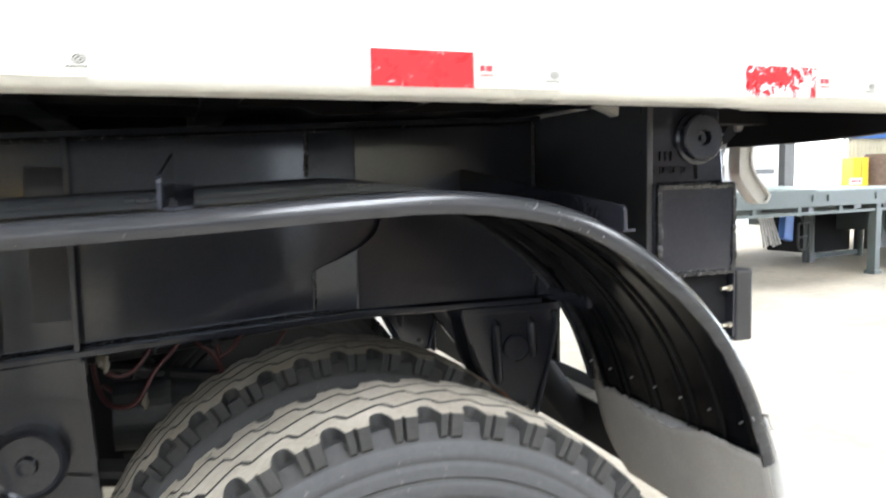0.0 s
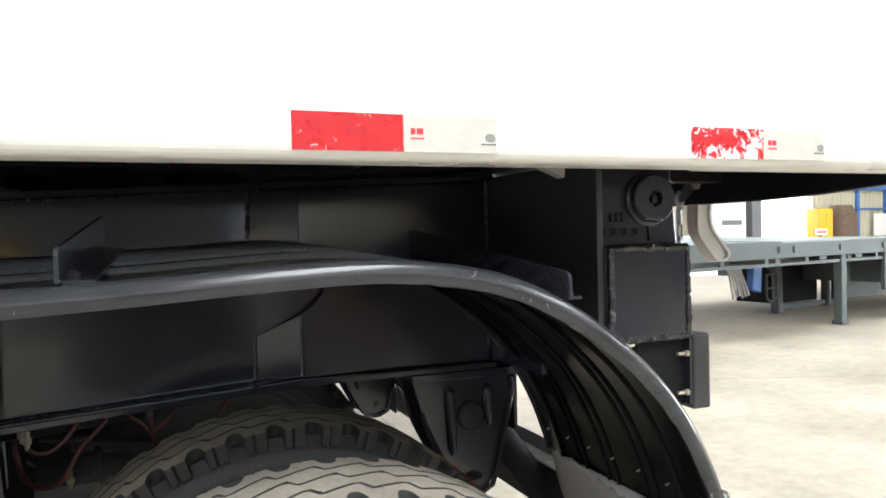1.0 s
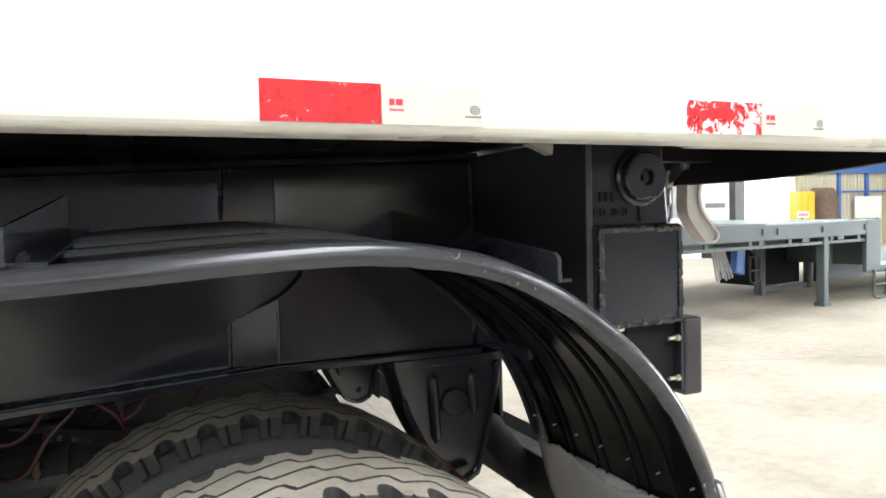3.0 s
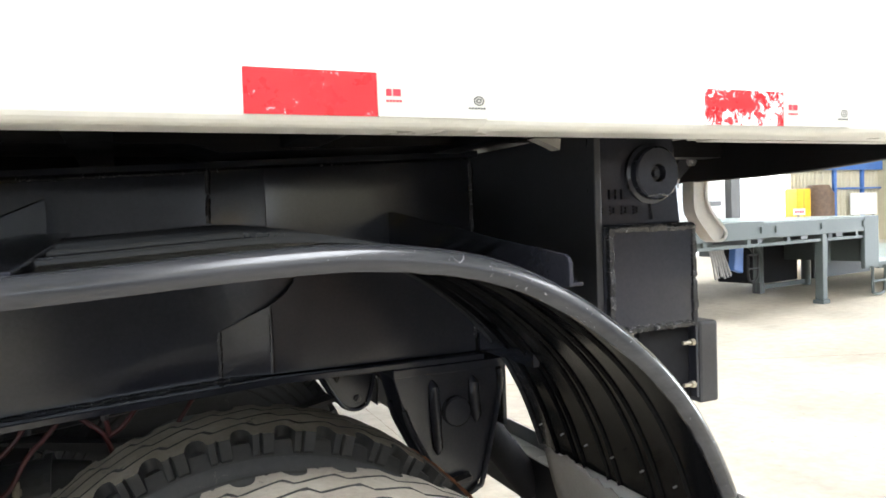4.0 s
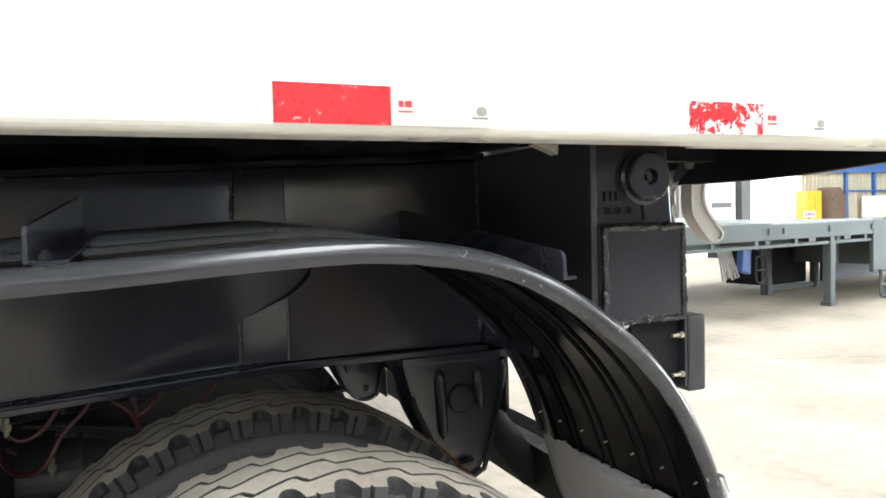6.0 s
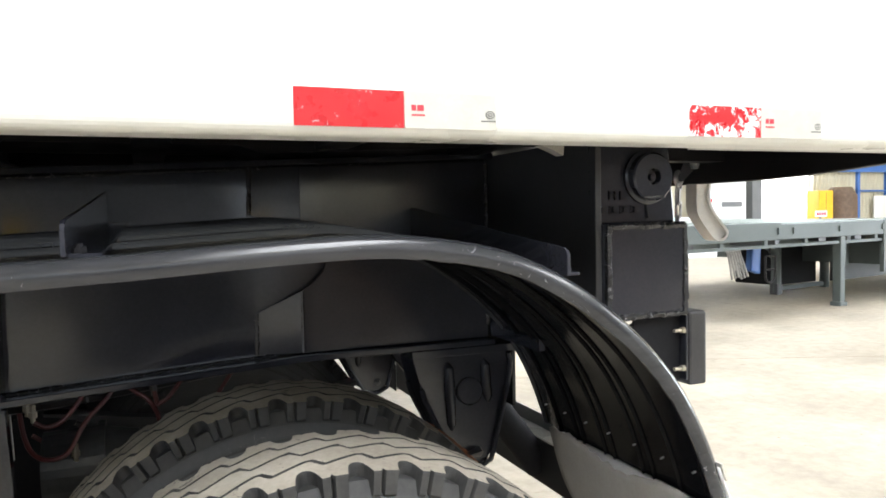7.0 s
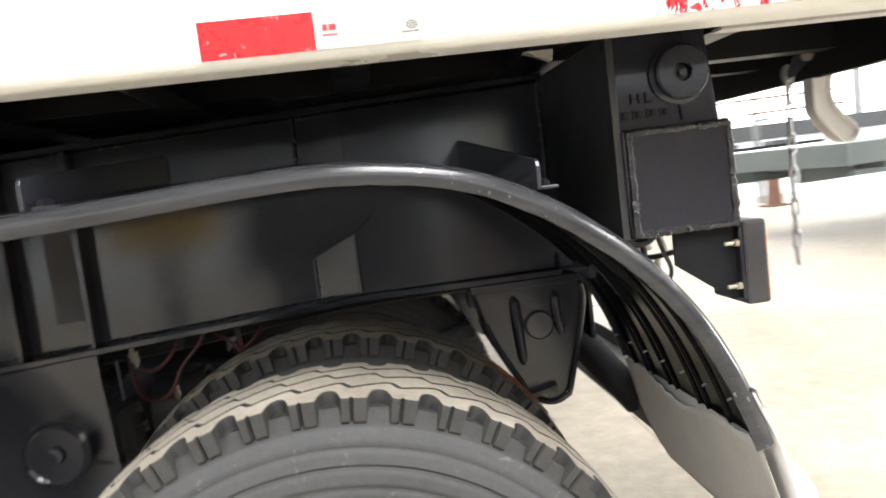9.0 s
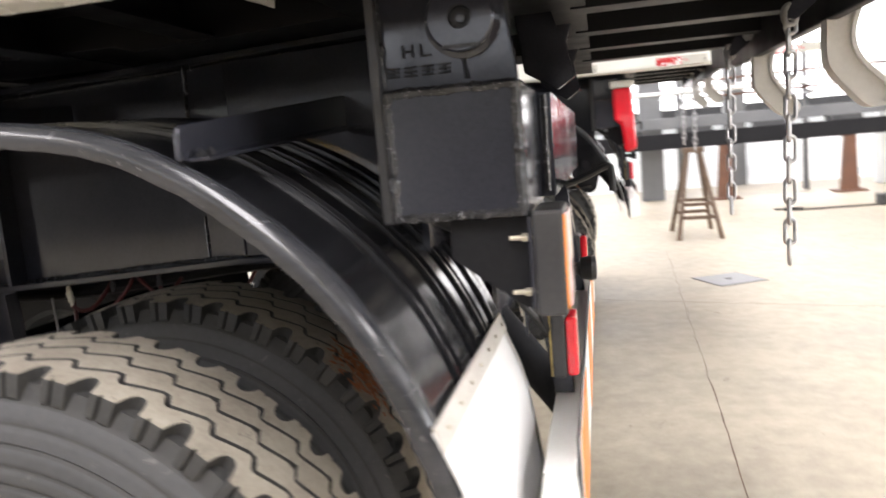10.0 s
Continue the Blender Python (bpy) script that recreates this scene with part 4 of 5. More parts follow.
# Tail: lamp posts, red lamps, striped bumper.
for y0, s in ((0.70, 1), (1.80, -1)):
    def Y(d):
        return y0 + s * d
    lo, hi = sorted((Y(0.0), Y(0.06)))
    part("lamp_post", prism(bmesh.new(), [(0.79, 1.2), (0.84, 1.2), (0.885, 0.78), (0.845, 0.78)], 1, lo, hi), BLACK, truck, "black post carrying the red tail lamp", bevel=0.002)
    lo, hi = sorted((Y(-0.075), Y(0.0)))
    part("lamp_plate", B(0.846, 0.85, lo, hi, 0.84, 0.97), BRASS, truck, "yellow passivated bracket plate")
    hold = part("red_lamp", B(0.85, 0.878, lo - 0.01, hi, 0.838, 0.965), BLACK_ROUGH, truck, "black lamp body with red lens", bevel=0.006)
    part("red_lens", B(0.878, 0.9, lo - 0.008, hi - 0.002, 0.842, 0.96), RED_LENS, hold, "red lens", bevel=0.006)
bumper = part("bumper_bar", B(0.846, 0.899, 0.34, 2.16, 0.64, 0.768), HOSE_BLACK, truck, "black bumper bar with a pale top and orange striped board", bevel=0.004)
part("bumper_top", B(0.845, 0.8985, 0.34, 2.16, 0.768, 0.774), WHITE, bumper, "pale bumper top plate", bevel=0.002)
for flip in (1, -1):
    def out(x, y):
        return x, (y if flip == 1 else 2.5 - y)
    shape = [out(0.846, 0.338), out(0.899, 0.338), out(0.910, 0.26), out(0.906, 0.20), out(0.885, 0.13), out(0.846, 0.10)]
    end = prism(bmesh.new(), shape, 2, 0.63, 0.748)
    for v in end.verts:
        if v.co.z > 0.7 and 0.3 < v.co.y < 2.2:
            v.co.z = 0.774
    part("bumper_end", end, WHITE, bumper, "white rounded end of the bumper", bevel=0.004)
    lo, hi = sorted((out(0, 0.098)[1], out(0, 0.338)[1]))
    part("front_plate", B(0.8425, 0.8455, lo, hi, 0.625, 0.742), MATT_BLACK, bumper, "black front of the bumper end")
part("marker_board", B(0.901, 0.905, 0.39, 2.11, 0.63, 0.812), GREY_STEEL, bumper, "grey board with orange and white stripes", bevel=0.001)
part("board_face", B(0.905, 0.907, 0.39, 2.11, 0.63, 0.812), FLAP_OUT, bumper)
for y, w in ((0.393, 0.30), (1.02, 0.33), (1.68, 0.33)):
    part("orange_stripe", prism(bmesh.new(), [(y, 0.632), (y + w, 0.632), (y + w + 0.08, 0.81), (y + (0.08 if y > 0.5 else 0.0), 0.81)], 0, 0.907, 0.9085), ORANGE, bumper)

# Cables and fittings under the hinge tube.
part("rear_cross_plate", B(0.715, 0.725, 0.78, 1.72, 0.90, 1.195), BLACK, truck, "black cross plate under the hinge tube", bevel=0.002)
part("cable_loop", tube(bmesh.new(), curve([(0.70, 0.40, 1.19), (0.72, 0.43, 1.172), (0.75, 0.47, 1.165), (0.77, 0.52, 1.12), (0.79, 0.58, 1.02), (0.83, 0.62, 0.95), (0.845, 0.64, 0.92)], 8), 0.007, 8), HOSE_BLACK, truck, "black corrugated cable", smooth=True)
part("cable_loop", tube(bmesh.new(), curve([(0.70, 0.55, 1.18), (0.75, 0.50, 1.13), (0.82, 0.45, 1.14), (0.85, 0.42, 1.16)], 8), 0.006, 8), HOSE_BLACK, truck, smooth=True)
part("cable_loop", tube(bmesh.new(), curve([(0.68, 0.40, 1.20), (0.71, 0.42, 1.175), (0.74, 0.42, 1.175), (0.76, 0.40, 1.20)], 8), 0.012, 8), HOSE_BLACK, truck, smooth=True)
part("connector", tube(bmesh.new(), [(0.745, 0.46, 1.176), (0.775, 0.50, 1.15)], 0.010, 8), FLAP_OUT, truck, "white cable connector")
part("connector", tube(bmesh.new(), [(0.79, 0.60, 1.17), (0.80, 0.63, 1.10)], 0.010, 8), FLAP_OUT, truck)
part("stay_strip", prism(bmesh.new(), [(0.60, 1.18), (0.70, 1.18), (0.70, 0.96), (0.64, 0.92)], 0, 0.80, 0.806), BLACK, truck)
part("round_lamp", disc(bmesh.new(), (0.919, 0.95, 0.996), 0, [(-0.06, 0.012), (-0.02, 0.014), (-0.015, 0.026), (0.01, 0.030), (0.02, 0.026), (0.022, 0.012)], 20), HOSE_BLACK, truck, "round black rear lamp")

for pts, r in (([(0.70, 0.50, 1.19), (0.74, 0.54, 1.13), (0.77, 0.60, 1.14), (0.79, 0.66, 1.19)], 0.006), ([(0.76, 0.42, 1.19), (0.79, 0.46, 1.14), (0.82, 0.50, 1.09), (0.83, 0.58, 1.02), (0.845, 0.63, 0.93)], 0.005), ([(0.73, 0.60, 1.18), (0.76, 0.64, 1.08), (0.80, 0.68, 1.02), (0.83, 0.70, 0.96)], 0.007)):
    part("cable_loop", tube(bmesh.new(), curve(pts, 8), r, 8), HOSE_BLACK, truck, smooth=True)
for a, b in (((0.80, 0.50, 1.165), (0.82, 0.53, 1.135)), ((0.815, 0.56, 1.12), (0.825, 0.585, 1.06))):
    part("connector", tube(bmesh.new(), [a, b], 0.008, 8), FLAP_IN, truck, "pale cable connector")

part("crank_handle", tube(bmesh.new(), curve([(0.88, 0.93, 1.195), (0.93, 0.93, 1.212), (0.975, 0.93, 1.232), (0.985, 0.93, 1.222), (0.986, 0.93, 1.175)], 4), 0.008, 8), HOSE_BLACK, truck, "black bent crank rod", smooth=True)

# Rear hooks and chains.
HOOK = [(1.428, 1.62), (1.426, 1.50), (1.425, 1.426), (1.437, 1.388), (1.488, 1.327), (1.512, 1.313), (1.540, 1.316), (1.554, 1.338), (1.540, 1.361), (1.494, 1.412), (1.479, 1.456), (1.489, 1.505), (1.515, 1.56), (1.53, 1.62)]


def rim_strip(outline, y, width, height):
    """A raised rim that follows the edge of a cast plate whose front lies at y."""
    bm, n, rows = bmesh.new(), len(outline), []
    for i, p in enumerate(outline):
        a, b = Vector(outline[i - 1]), Vector(outline[(i + 1) % n])
        w = (b - a).normalized()
        q = Vector(p) + Vector((-w.y, w.x)) * width
        rows.append([bm.verts.new((v[0], d, v[1])) for v, d in ((p, y), (p, y - height), (q, y - height), (q, y))])
    for i in range(n):
        for k in range(3):
            bm.faces.new((rows[i][k], rows[i][k + 1], rows[(i + 1) % n][k + 1], rows[(i + 1) % n][k]))
    return bm


for y in (0.892, 1.627):
    shape = [(q.x, q.z) for q in curve([(hx, 0, hz) for hx, hz in HOOK], 3)]
    bm = bmesh.new()
    prism(bm, shape, 1, y, y + 0.043)
    hook = part("tailgate_hook", bm, CAST_WHITE, truck, "white cast tailgate hook with a raised rim", bevel=0.004)
    part("hook_rim", rim_strip(shape, y, 0.009, 0.008), CAST_WHITE, hook)
part("hook_shaft", disc(bmesh.new(), (1.49, 0, 1.60), 1, [(0.4, 0.022), (2.1, 0.022)], 16), WHITE, truck)


def link(centre, flat):
    """One chain link: a round bar bent to a long loop."""
    pts = []
    for k in range(20):
        a = 2 * math.pi * k / 20
        s, c = math.sin(a), math.cos(a)
        u, w = 0.0112 * s, (0.0153 if c > 0 else -0.0153) + 0.0112 * c
        pts.append((centre[0] + (u if flat else 0.35 * u), centre[1] + (0.35 * u if flat else u), centre[2] + w))
    return tube(bmesh.new(), pts, 0.0044, 7, closed=True)


for cy, cz in ((0.885, 1.022), (1.60, 1.055)):
    chain = part("chain_ring", tube(bmesh.new(), [(1.356 + 0.013 * math.cos(a), cy, 1.512 + 0.02 * math.sin(a)) for a in [0.4 * k for k in range(16)]], 0.006, 8, closed=True), STEEL, truck, "steel safety chain hanging from the body", smooth=True)
    k = 0
    z = cz
    while z < 1.505:
        part("chain_link", link((1.346 + 0.018 * (z - 1.0) + 0.002 * math.sin(3 * k), cy, z), k % 2 == 1), STEEL, chain, smooth=True)
        z += 0.0435
        k += 1
for cy in (0.885, 1.60):
    lug = part("chain_lug", prism(bmesh.new(), [(1.346, 1.505), (1.366, 1.500), (1.415, 1.540), (1.425, 1.575), (1.39, 1.59), (1.36, 1.54)], 1, cy - 0.006, cy + 0.006), BLACK, truck, "black lug bolted under the body's edge", bevel=0.002)
    part("lug_bolt", disc(bmesh.new(), (1.406, 0, 1.553), 1, [(cy - 0.028, 0.006), (cy - 0.020, 0.006), (cy - 0.020, 0.015), (cy - 0.008, 0.015)], 6), STEEL, lug)

# Around the trailer: the green low trailer, trestle, manhole, columns.
def placed(bm, x, y, turn):
    bmesh.ops.transform(bm, matrix=pose(x, y, 0, 0, 0, turn), verts=bm.verts)
    return bm


def green_trailer(x, y, turn, label):
    t = thing("flatbed_trailer", (x, y, 0), label, "trailer")
    def P(name, bm, mat=GREEN, **k):
        return part(name, placed(bm, x, y, turn), mat, t, **k)
    P("deck", prism(bmesh.new(), [(-1.45, 0.0), (1.5, 0.0), (1.5, 3.2), (-3.6, 3.2), (-3.6, 1.1), (-1.45, 1.1)], 2, 1.185, 1.21), LIT_DECK)
    for k in range(4):
        P("deck_slat", B(-3.95, -1.46, 0.07 + 0.26 * k, 0.19 + 0.26 * k, 1.175, 1.20), LIT_DECK)
    P("end_beam", B(-4.03, -3.95, 0.0, 3.2, 0.985, 1.21))
    P("side_beam", B(-3.95, 1.08, 0.0, 0.06, 0.985, 1.21), bevel=0.01)
    P("side_beam", B(-3.95, 1.5, 3.14, 3.2, 0.985, 1.184), bevel=0.01)
    P("lower_rail", B(-3.95, 1.08, 0.02, 0.07, 0.885, 0.925))
    for k in range(6):
        u = -3.55 + 0.885 * k
        P("spacer", B(u, u + 0.07, 0.02, 0.06, 0.925, 0.985))
    for k in range(2):
        P("rail_clip", B(-0.55 + 0.9 * k, -0.38 + 0.9 * k, 0.03, 0.06, 0.935, 0.985), DARK_STEEL)
    for u in (-2.7, -1.53, -1.2, -0.11, 1.02):
        P("lashing_plate", B(u, u + 0.05, -0.02, 0.0, 1.06, 1.14))
    for u in (-3.2, -1.5, 0.2):
        P("cross_member", B(u, u + 0.1, 0.06, 3.14, 0.90, 1.172), DARK_STEEL)
    P("main_beam", B(-3.9, 1.5, 0.75, 0.9, 0.82, 1.172))
    P("main_beam", B(-3.9, 1.5, 2.1, 2.25, 0.82, 1.172))
    P("landing_leg", B(-0.06, 0.06, 0.0, 0.12, 0.06, 0.985), bevel=0.01)
    P("leg_foot", B(-0.09, 0.09, -0.02, 0.14, 0.0, 0.06), bevel=0.01)
    P("leg_plate", B(0.07, 0.14, 0.04, 0.05, 0.62, 0.885))
    P("landing_leg", B(0.54, 0.66, 1.37, 1.49, 0.18, 0.88), bevel=0.01)
    P("leg_foot", B(0.53, 0.67, 1.36, 1.50, 0.0, 0.18), DARK_STEEL, bevel=0.01)
    P("landing_leg", B(0.2, 0.34, 2.95, 3.09, 0.0, 1.0), bevel=0.01)
    for au in (0.60, 1.97):
        P("arched_brace", tube(bmesh.new(), curve([(au, 1.43, 0.03), (au, 1.43, 0.50), (au - 0.05, 1.43, 0.67), (au - 0.17, 1.43, 0.79), (au - 0.36, 1.43, 0.84)], 6), 0.075, 10), smooth=True)
    P("tool_box", B(0.74, 1.85, 1.50, 2.3, 0.13, 0.86), MATT_BLACK, bevel=0.02)
    P("floor_rail", B(0.68, 1.90, 1.40, 1.46, 0.06, 0.13))
    P("side_panel", B(2.35, 4.3, 1.50, 1.56, 0.10, 0.50), DARK_STEEL, bevel=0.01)
    P("under_panel", B(0.75, 1.06, 0.5, 0.55, 0.50, 0.98))
    P("neck_plate", B(1.08, 1.5, -0.005, 0.06, 0.42, 1.21), bevel=0.012)
    P("neck_wall", B(1.44, 1.5, 0.06, 3.2, 0.50, 1.184))
    P("lower_deck", B(1.5, 5.5, 0.0, 3.2, 0.50, 0.57), LIT_DECK)
    P("lower_beam", B(1.5, 5.5, -0.004, 0.06, 0.40, 0.50))
    lad = bmesh.new()
    tube(lad, curve([(1.25, -0.03, 0.45), (1.25, -0.03, 0.10), (1.29, -0.03, 0.04), (1.42, -0.03, 0.02), (1.56, -0.03, 0.04), (1.61, -0.03, 0.10), (1.64, -0.03, 0.45)], 4), 0.024, 8)
    tube(lad, [(1.25, -0.03, 0.22), (1.62, -0.03, 0.22)], 0.02, 8)
    P("step_ladder", lad, smooth=True)
    for k in range(6):
        P("bent_pipe", tube(bmesh.new(), curve([(-1.62 + 0.055 * k, 0.8, 0.87), (-1.50 + 0.055 * k, 0.8, 0.82), (-1.42 + 0.055 * k, 0.82, 0.72), (-1.34 + 0.07 * k, 0.82, 0.40 + 0.015 * (k % 3))], 5), 0.017, 8), STEEL, smooth=True)
    frm = bmesh.new()
    tube(frm, curve([(-0.61, 0.8, 0.70), (-0.61, 0.8, 0.42), (-0.58, 0.8, 0.34), (-0.50, 0.8, 0.31), (-0.42, 0.8, 0.34), (-0.38, 0.8, 0.42), (-0.37, 0.8, 0.70)], 4), 0.017, 8)
    tube(frm, [(-0.61, 0.8, 0.70), (-0.37, 0.8, 0.70)], 0.014, 8)
    tube(frm, [(-0.61, 0.8, 0.50), (-0.37, 0.8, 0.50)], 0.014, 8)
    tube(frm, [(-0.50, 0.8, 0.70), (-0.50, 0.8, 0.83)], 0.014, 8)
    P("black_step_frame", frm, HOSE_BLACK, smooth=True)
    P("blue_cover", prism(bmesh.new(), [(-0.88, 0.50), (-0.66, 0.44), (-0.64, 0.86), (-0.84, 0.86)], 1, 0.84, 0.95), BLUE, bevel=0.02)
    return t


green_trailer(8.95, 6.52, 10.0, "unfinished flatbed trailer in grey-green primer on its landing legs")

manhole = thing("manhole_cover", (1.97, 5.73, 0), "square steel manhole cover set in the concrete floor", "manhole cover")
bm = placed(B(-0.21, 0.21, -0.21, 0.21, 0.0, 0.006), 1.97, 5.73, 25)
part("cover", bm, ROOF, manhole, bevel=0.002)
bm = bmesh.new()
for a, b in (((-0.22, -0.22), (0.22, -0.21)), ((-0.22, 0.21), (0.22, 0.22)), ((-0.22, -0.21), (-0.21, 0.21)), ((0.21, -0.21), (0.22, 0.21))):
    box(bm, a[0], b[0], a[1], b[1], 0.0, 0.004)
part("frame", placed(bm, 1.97, 5.73, 25), DARK_STEEL, manhole)
part("lift_slot", placed(B(-0.03, 0.03, -0.012, 0.012, 0.006, 0.009), 1.97, 5.73, 25), DARK_STEEL, manhole)

# A long crack and joints in the floor.
bm = bmesh.new()
rnd = random.Random(3)
line = []
for k in range(90):
    y = -4 + 0.13 * k
    line.append((1.338 + 0.0365 * y + rnd.uniform(-0.006, 0.006), y, 0.0))
for p, q in zip(line, line[1:]):
    w = rnd.uniform(0.004, 0.009) if p[1] < 3.2 else rnd.uniform(0.002, 0.005)
    bm.faces.new([bm.verts.new((p[0] - w / 2, p[1], 0.0015)), bm.verts.new((p[0] + w / 2, p[1], 0.0015)), bm.verts.new((q[0] + w / 2, q[1], 0.0015)), bm.verts.new((q[0] - w / 2, q[1], 0.0015))])
part("floor_crack", bm, WOOD, floor)

trestle = thing("trestle", (2.1, 8.8, 0), "dark timber and steel trestle standing on the floor", "trestle")
for sx, sy in ((-1, -1), (1, -1), (-1, 1), (1, 1)):
    part("leg", tube(bmesh.new(), [(2.05 + sx * 0.24, 8.6 + sy * 0.45, 0.0), (2.05 + sx * 0.07, 8.6 + sy * 0.05, 1.02)], 0.028, 8), WOOD, trestle)
for z, w in ((0.25, 0.2), (0.4, 0.175)):
    for sy in (-1, 1):
        part("rung", B(2.05 - w, 2.05 + w, 8.6 + sy * (0.45 - z * 0.39) - 0.02, 8.6 + sy * (0.45 - z * 0.39) + 0.02, z - 0.02, z + 0.02), WOOD, trestle)
part("top_bar", B(1.93, 2.17, 8.5, 8.7, 1.0, 1.06), WOOD, trestle)
for x, y in ((3.1, 13.0), (5.1, 13.0), (8.4, 13.0), (0.2, 13.0)):
    st = thing("steel_stand", (x, y, 0), "rusty brown steel stand with a splayed foot", "stand", group="rusty stands")
    part("post", prism(bmesh.new(), [(x - 0.15, 0.0), (x + 0.12, 0.0), (x + 0.09, 0.95), (x - 0.09, 0.95)], 1, y - 0.08, y + 0.08), RUST, st)
    part("foot", B(x - 0.26, x + 0.22, y - 0.2, y + 0.2, 0.0, 0.03), RUST, st)
frame_thing = thing("girder_pile", (4, 13.0, 0.95), "long dark and grey steel girders lying on rusty stands", "girders")
part("lower_beam", B(-4.0, 9.5, 12.9, 13.1, 0.95, 1.22), MATT_BLACK, frame_thing, bevel=0.01)
part("upper_beam", B(-4.0, 7.6, 13.15, 13.35, 1.3, 1.5), GREY_STEEL, frame_thing, bevel=0.01)
for k in range(11):
    x = -3.6 + 1.2 * k
    part("block", B(x, x + 0.5, 12.95, 13.3, 1.22, 1.3), DARK_STEEL, frame_thing)
rack = thing("pipe_rack", (6, 13.8, 0), "rack of long pipes with orange rails above the frame", "rack")
for z, y in ((1.82, 13.6), (2.12, 13.7)):
    part("orange_rail", tube(bmesh.new(), [(2.6, y, z), (10.5, y, z + 0.1)], 0.02, 8), RUST, rack, "rusty orange rail")
for k in range(6):
    part("pipe", tube(bmesh.new(), [(1.6, 13.5 + 0.09 * k, 1.95 + 0.03 * (k % 3)), (8.2, 13.5 + 0.09 * k, 1.9 + 0.04 * (k % 3))], 0.035, 8), STEEL if k % 2 else FLAP_OUT, rack)
for x in (2.4, 4.6, 6.6, 8.6):
    part("rack_post", B(x, x + 0.09, 13.9, 14.0, 0.0, 2.7), GREY_STEEL, rack)
    part("rack_arm", B(x, x + 0.09, 13.4, 13.9, 1.72, 1.78), GREY_STEEL, rack)
part("blue_sheet", B(6.75, 7.2, 13.9, 13.96, 1.3, 2.1), BLUE, rack, "blue steel sheet hung on the rack")
crates = thing("grey_cabinet", (6.3, 14.15, 0), "pale grey cabinet behind the rack", "cabinet")
part("case", B(5.9, 6.6, 14.05, 14.3, 0.0, 2.2), PALE_WALL, crates, bevel=0.02)
low = thing("panel_row", (2, 16, 0), "row of white panels with blue streaks leaning low at the wall", "panels")
for k in range(7):
    part("panel", prism(bmesh.new(), [(15.9, 0.0), (15.96, 0.0), (16.96, 1.15), (16.90, 1.15)], 0, -6 + 3.2 * k, -2.85 + 3.2 * k), STREAKED, low, bevel=0.01)
tool = thing("floor_cable", (4.2, 10.6, 0), "black cable with a plug lying on the floor", "cable")
part("cable", tube(bmesh.new(), curve([(3.4, 10.7, 0.012), (3.8, 10.75, 0.012), (3.5, 10.5, 0.012), (4.2, 10.55, 0.012), (4.9, 10.6, 0.012)], 8), 0.012, 6), HOSE_BLACK, tool, smooth=True)
part("plug", B(4.75, 5.0, 10.5, 10.75, 0.0, 0.16), DARK_STEEL, tool, bevel=0.02)

for x, y in ((18.35, 17.6), (1.9, 13.7), (3.75, 16.0)):
    c = thing("column", (x, y, 0), "grey steel hall column", "column", group="hall columns", kind="structure")
    part("shaft", B(x - 0.2, x + 0.2, y - 0.2, y + 0.2, 0, 8.0), GREY_STEEL, c)
cab = thing("yellow_cabinet", (21.0, 17.25, 0), "yellow painted machine cabinet", "cabinet")
part("case", B(20.63, 21.28, 17.0, 17.5, 0.0, 1.93), YELLOW, cab, bevel=0.02)
part("door_seam", B(20.95, 20.96, 16.993, 17.0, 0.1, 1.85), DARK_STEEL, cab)
notice = thing("small_sign", (20.0, 16.4, 0), "small white sign with red marks on a post", "sign")
part("sign_face", B(19.76, 20.27, 16.38, 16.4, 1.07, 1.27), FLAP_OUT, notice)
for k in range(4):
    part("red_bar", B(19.82 + 0.105 * k, 19.89 + 0.105 * k, 16.374, 16.38, 1.12, 1.21), MARK_RED, notice)
part("sign_post", B(19.99, 20.04, 16.4, 16.44, 0.0, 1.2), DARK_STEEL, notice)

# The neighbouring trailer, a little higher on its wheels.
twin_truck = copy_thing(truck, pose(0.28, 1.25 + 3.9, 0.14))
tagged(twin_truck, "second white dump trailer parked alongside", "truck")
for piece in twin_truck.children:
    if piece.name.startswith(("wheel", "axle")):
        piece.location.z -= 0.14
    if piece.name.startswith("body_side"):
        for strip in piece.children:
            strip.location.x += 0.40
part("red_post", prism(bmesh.new(), [(1.056, 1.585), (1.175, 1.585), (1.195, 1.20), (1.12, 1.175), (1.10, 1.36), (1.060, 1.378)], 1, 4.08, 4.166), RED_LENS, twin_truck, "red painted post", bevel=0.02)

panel_box = thing("machine_panel", (17.3, 17.5, 0), "pale grey machine housing beside the column", "machine")
part("case", B(15.9, 17.7, 17.2, 17.8, 0.0, 2.55), PALE_WALL, panel_box, bevel=0.03)
part("screen", B(16.1, 16.3, 17.18, 17.2, 1.6, 1.7), RED_LENS, panel_box)
part("vent", B(16.7, 17.5, 17.18, 17.2, 1.45, 1.6), GREY_STEEL, panel_box)
tank = thing("drum", (22.0, 17.3, 0), "large dark brown drum standing by the wall", "drum")
part("shell", disc(bmesh.new(), (22.0, 17.3, 0), 2, [(0.0, 0.5), (0.1, 0.52), (1.75, 0.5), (2.05, 0.34)], 28), WOOD, tank, smooth=True)
white_board = thing("notice_board", (25, 17.7, 0), "white board on a stand", "board")
part("board", B(24.2, 25.6, 17.75, 17.79, 0.95, 1.75), FLAP_OUT, white_board)
part("stand_leg", B(24.3, 24.36, 17.75, 17.8, 0.0, 0.95), DARK_STEEL, white_board)
part("stand_leg", B(25.4, 25.46, 17.75, 17.8, 0.0, 0.95), DARK_STEEL, white_board)
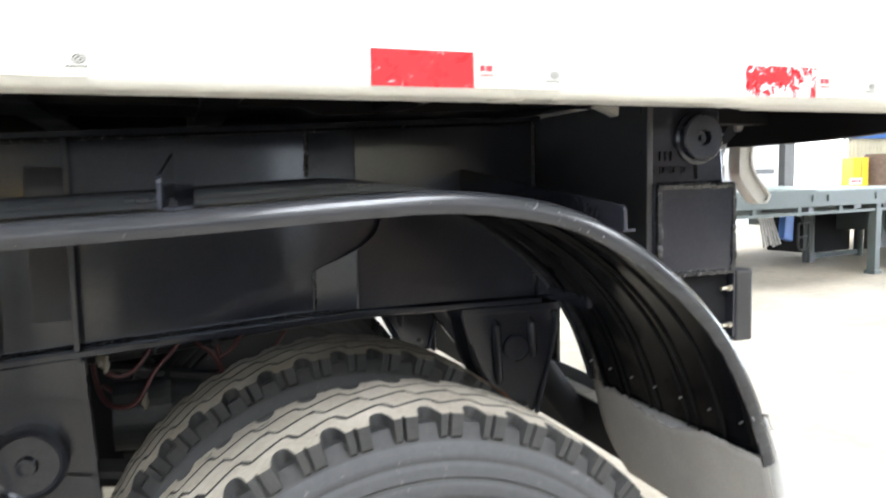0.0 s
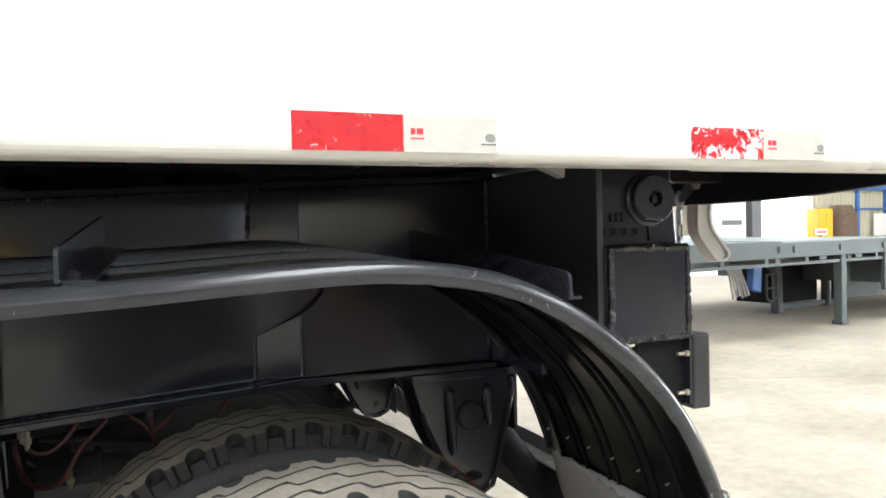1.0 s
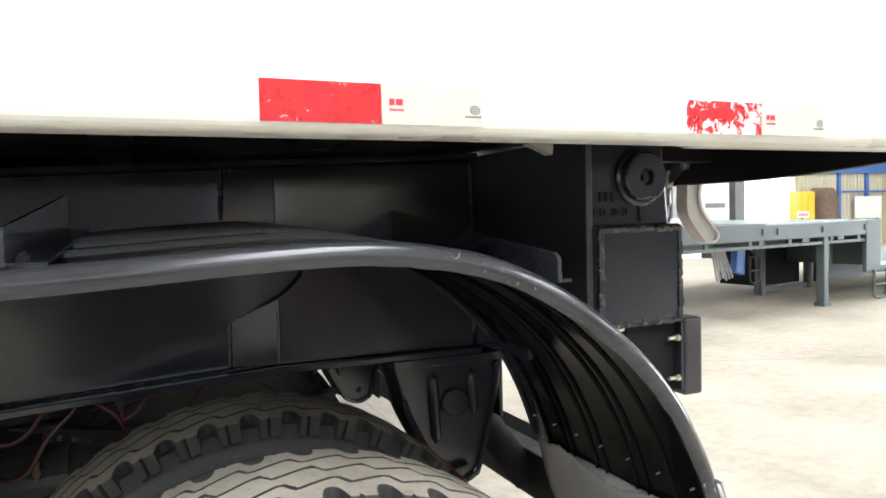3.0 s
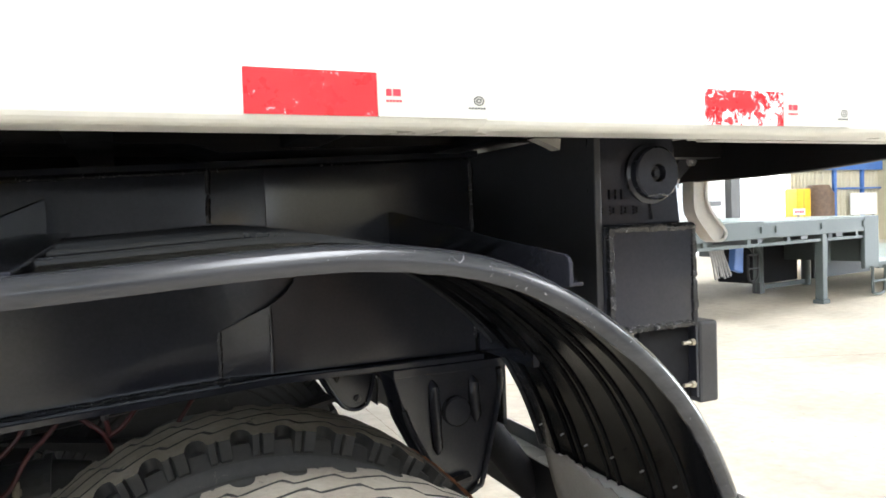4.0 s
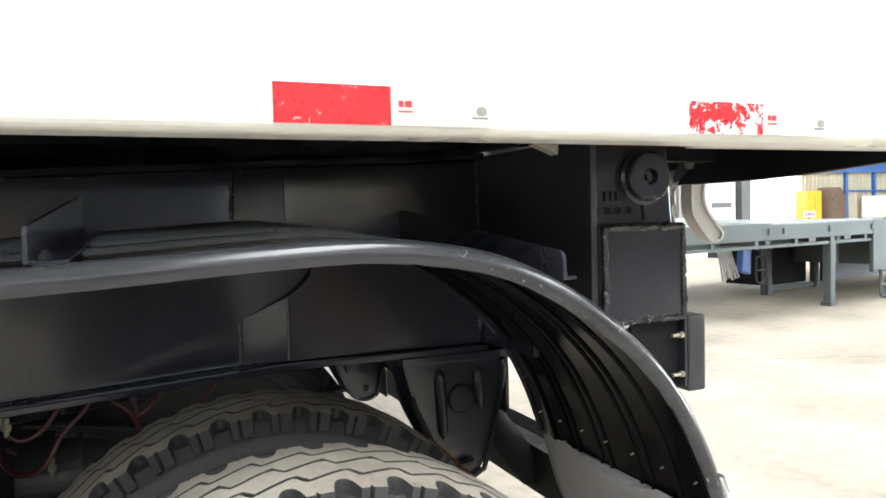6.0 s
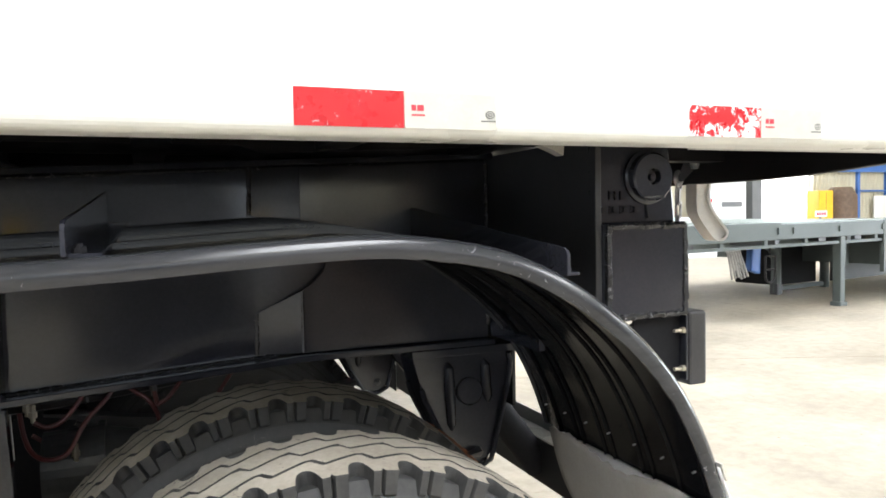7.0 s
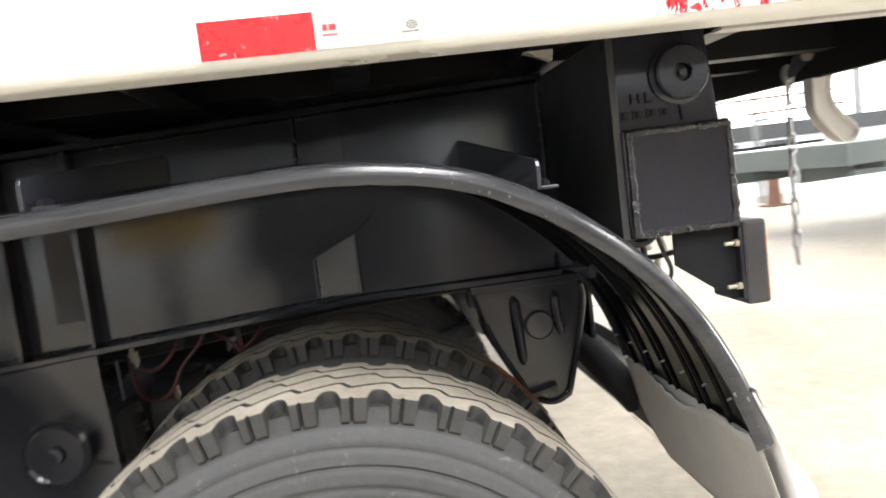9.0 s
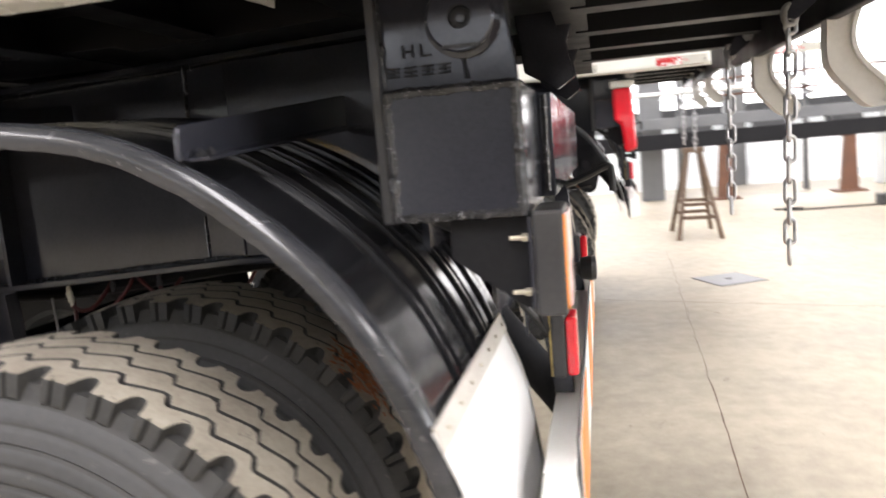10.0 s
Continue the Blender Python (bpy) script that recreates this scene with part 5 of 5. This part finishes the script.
part("post_cap", B(1.045, 1.19, 4.07, 4.17, 1.585, 1.63), FLAP_OUT, twin_truck, "white cap", bevel=0.01)

# Unseen things added behind the camera's way to shape reflections in the chassis gloss.
cart = thing("yellow_cabinet", (-1.22, -2.8, 0), "yellow box on a dark stand, added for its reflection in the web", "cabinet")
part("case", B(-1.55, -0.90, -3.0, -2.65, 1.10, 1.42), YELLOW, cart, bevel=0.02)
part("stand", B(-1.28, -1.16, -2.88, -2.76, 0.03, 1.10), DARK_STEEL, cart)
part("foot", B(-1.50, -0.95, -3.0, -2.65, 0.0, 0.03), DARK_STEEL, cart)

# Dark block added in place of the camera operator's reflection in the web.
chest = thing("tool_chest", (0.02, -5.1, 0), "dark block with drawers, added for the dark figure mirrored in the web", "chest")
part("body", B(-0.80, 0.85, -5.40, -4.90, 0.06, 1.22), MATT_BLACK, chest, bevel=0.02)
part("lid", B(-0.82, 0.87, -5.42, -4.88, 1.22, 1.27), MATT_BLACK, chest, bevel=0.01)
for k in range(3):
    for j in range(2):
        part("drawer", B(-0.76 + 0.80 * j, -0.01 + 0.80 * j, -4.90, -4.885, 0.12 + 0.36 * k, 0.45 + 0.36 * k), DARK_STEEL, chest, bevel=0.006)
part("plinth", B(-0.76, 0.81, -5.36, -4.94, 0.0, 0.06), DARK_STEEL, chest)

# Unseen brown stack, added so the plate and end cap mirror something dark.
stack = thing("timber_stack", (3.1, -5.4, 0), "unseen stack of brown beams, added to darken the chassis reflections", "timber")
rnd = random.Random(17)
for row in range(8):
    for col in range(3):
        y = -5.85 + 0.28 * col + rnd.uniform(-0.01, 0.01)
        z = 0.08 + 0.225 * row
        part("beam", B((1.15 if row < 6 else 2.6) + rnd.uniform(-0.06, 0.06), 5.0 + rnd.uniform(-0.08, 0.08), y, y + 0.25, z, z + 0.19), WOOD, stack, bevel=0.008)
    for x in (1.4, 3.0, 4.6) if row < 6 else (3.0, 4.6):
        part("spacer", B(x, x + 0.08, -5.85, -5.06, 0.08 + 0.225 * row - 0.033, 0.08 + 0.225 * row), WOOD, stack)
for x in (1.4, 3.0, 4.6):
    part("bearer", B(x - 0.05, x + 0.13, -5.85, -5.06, 0.0, 0.045), WOOD, stack)

# Saw-cut joints of the floor slabs.
for (xa, ya), (xb, yb) in (((1.49, 4.94), (2.1, 4.76)), ((4.66, 4.48), (6.19, 3.85))):
    way = Vector((xb - xa, yb - ya, 0)).normalized()
    side = Vector((-way.y, way.x, 0)) * 0.004
    a, b = Vector((xa, ya, 0.0012)) - way * 0.6, Vector((xb, yb, 0.0012)) + way * 1.2
    bm = bmesh.new()
    bm.faces.new([bm.verts.new(q) for q in (a - side, b - side, b + side, a + side)])
    part("slab_joint", bm, WOOD, floor)
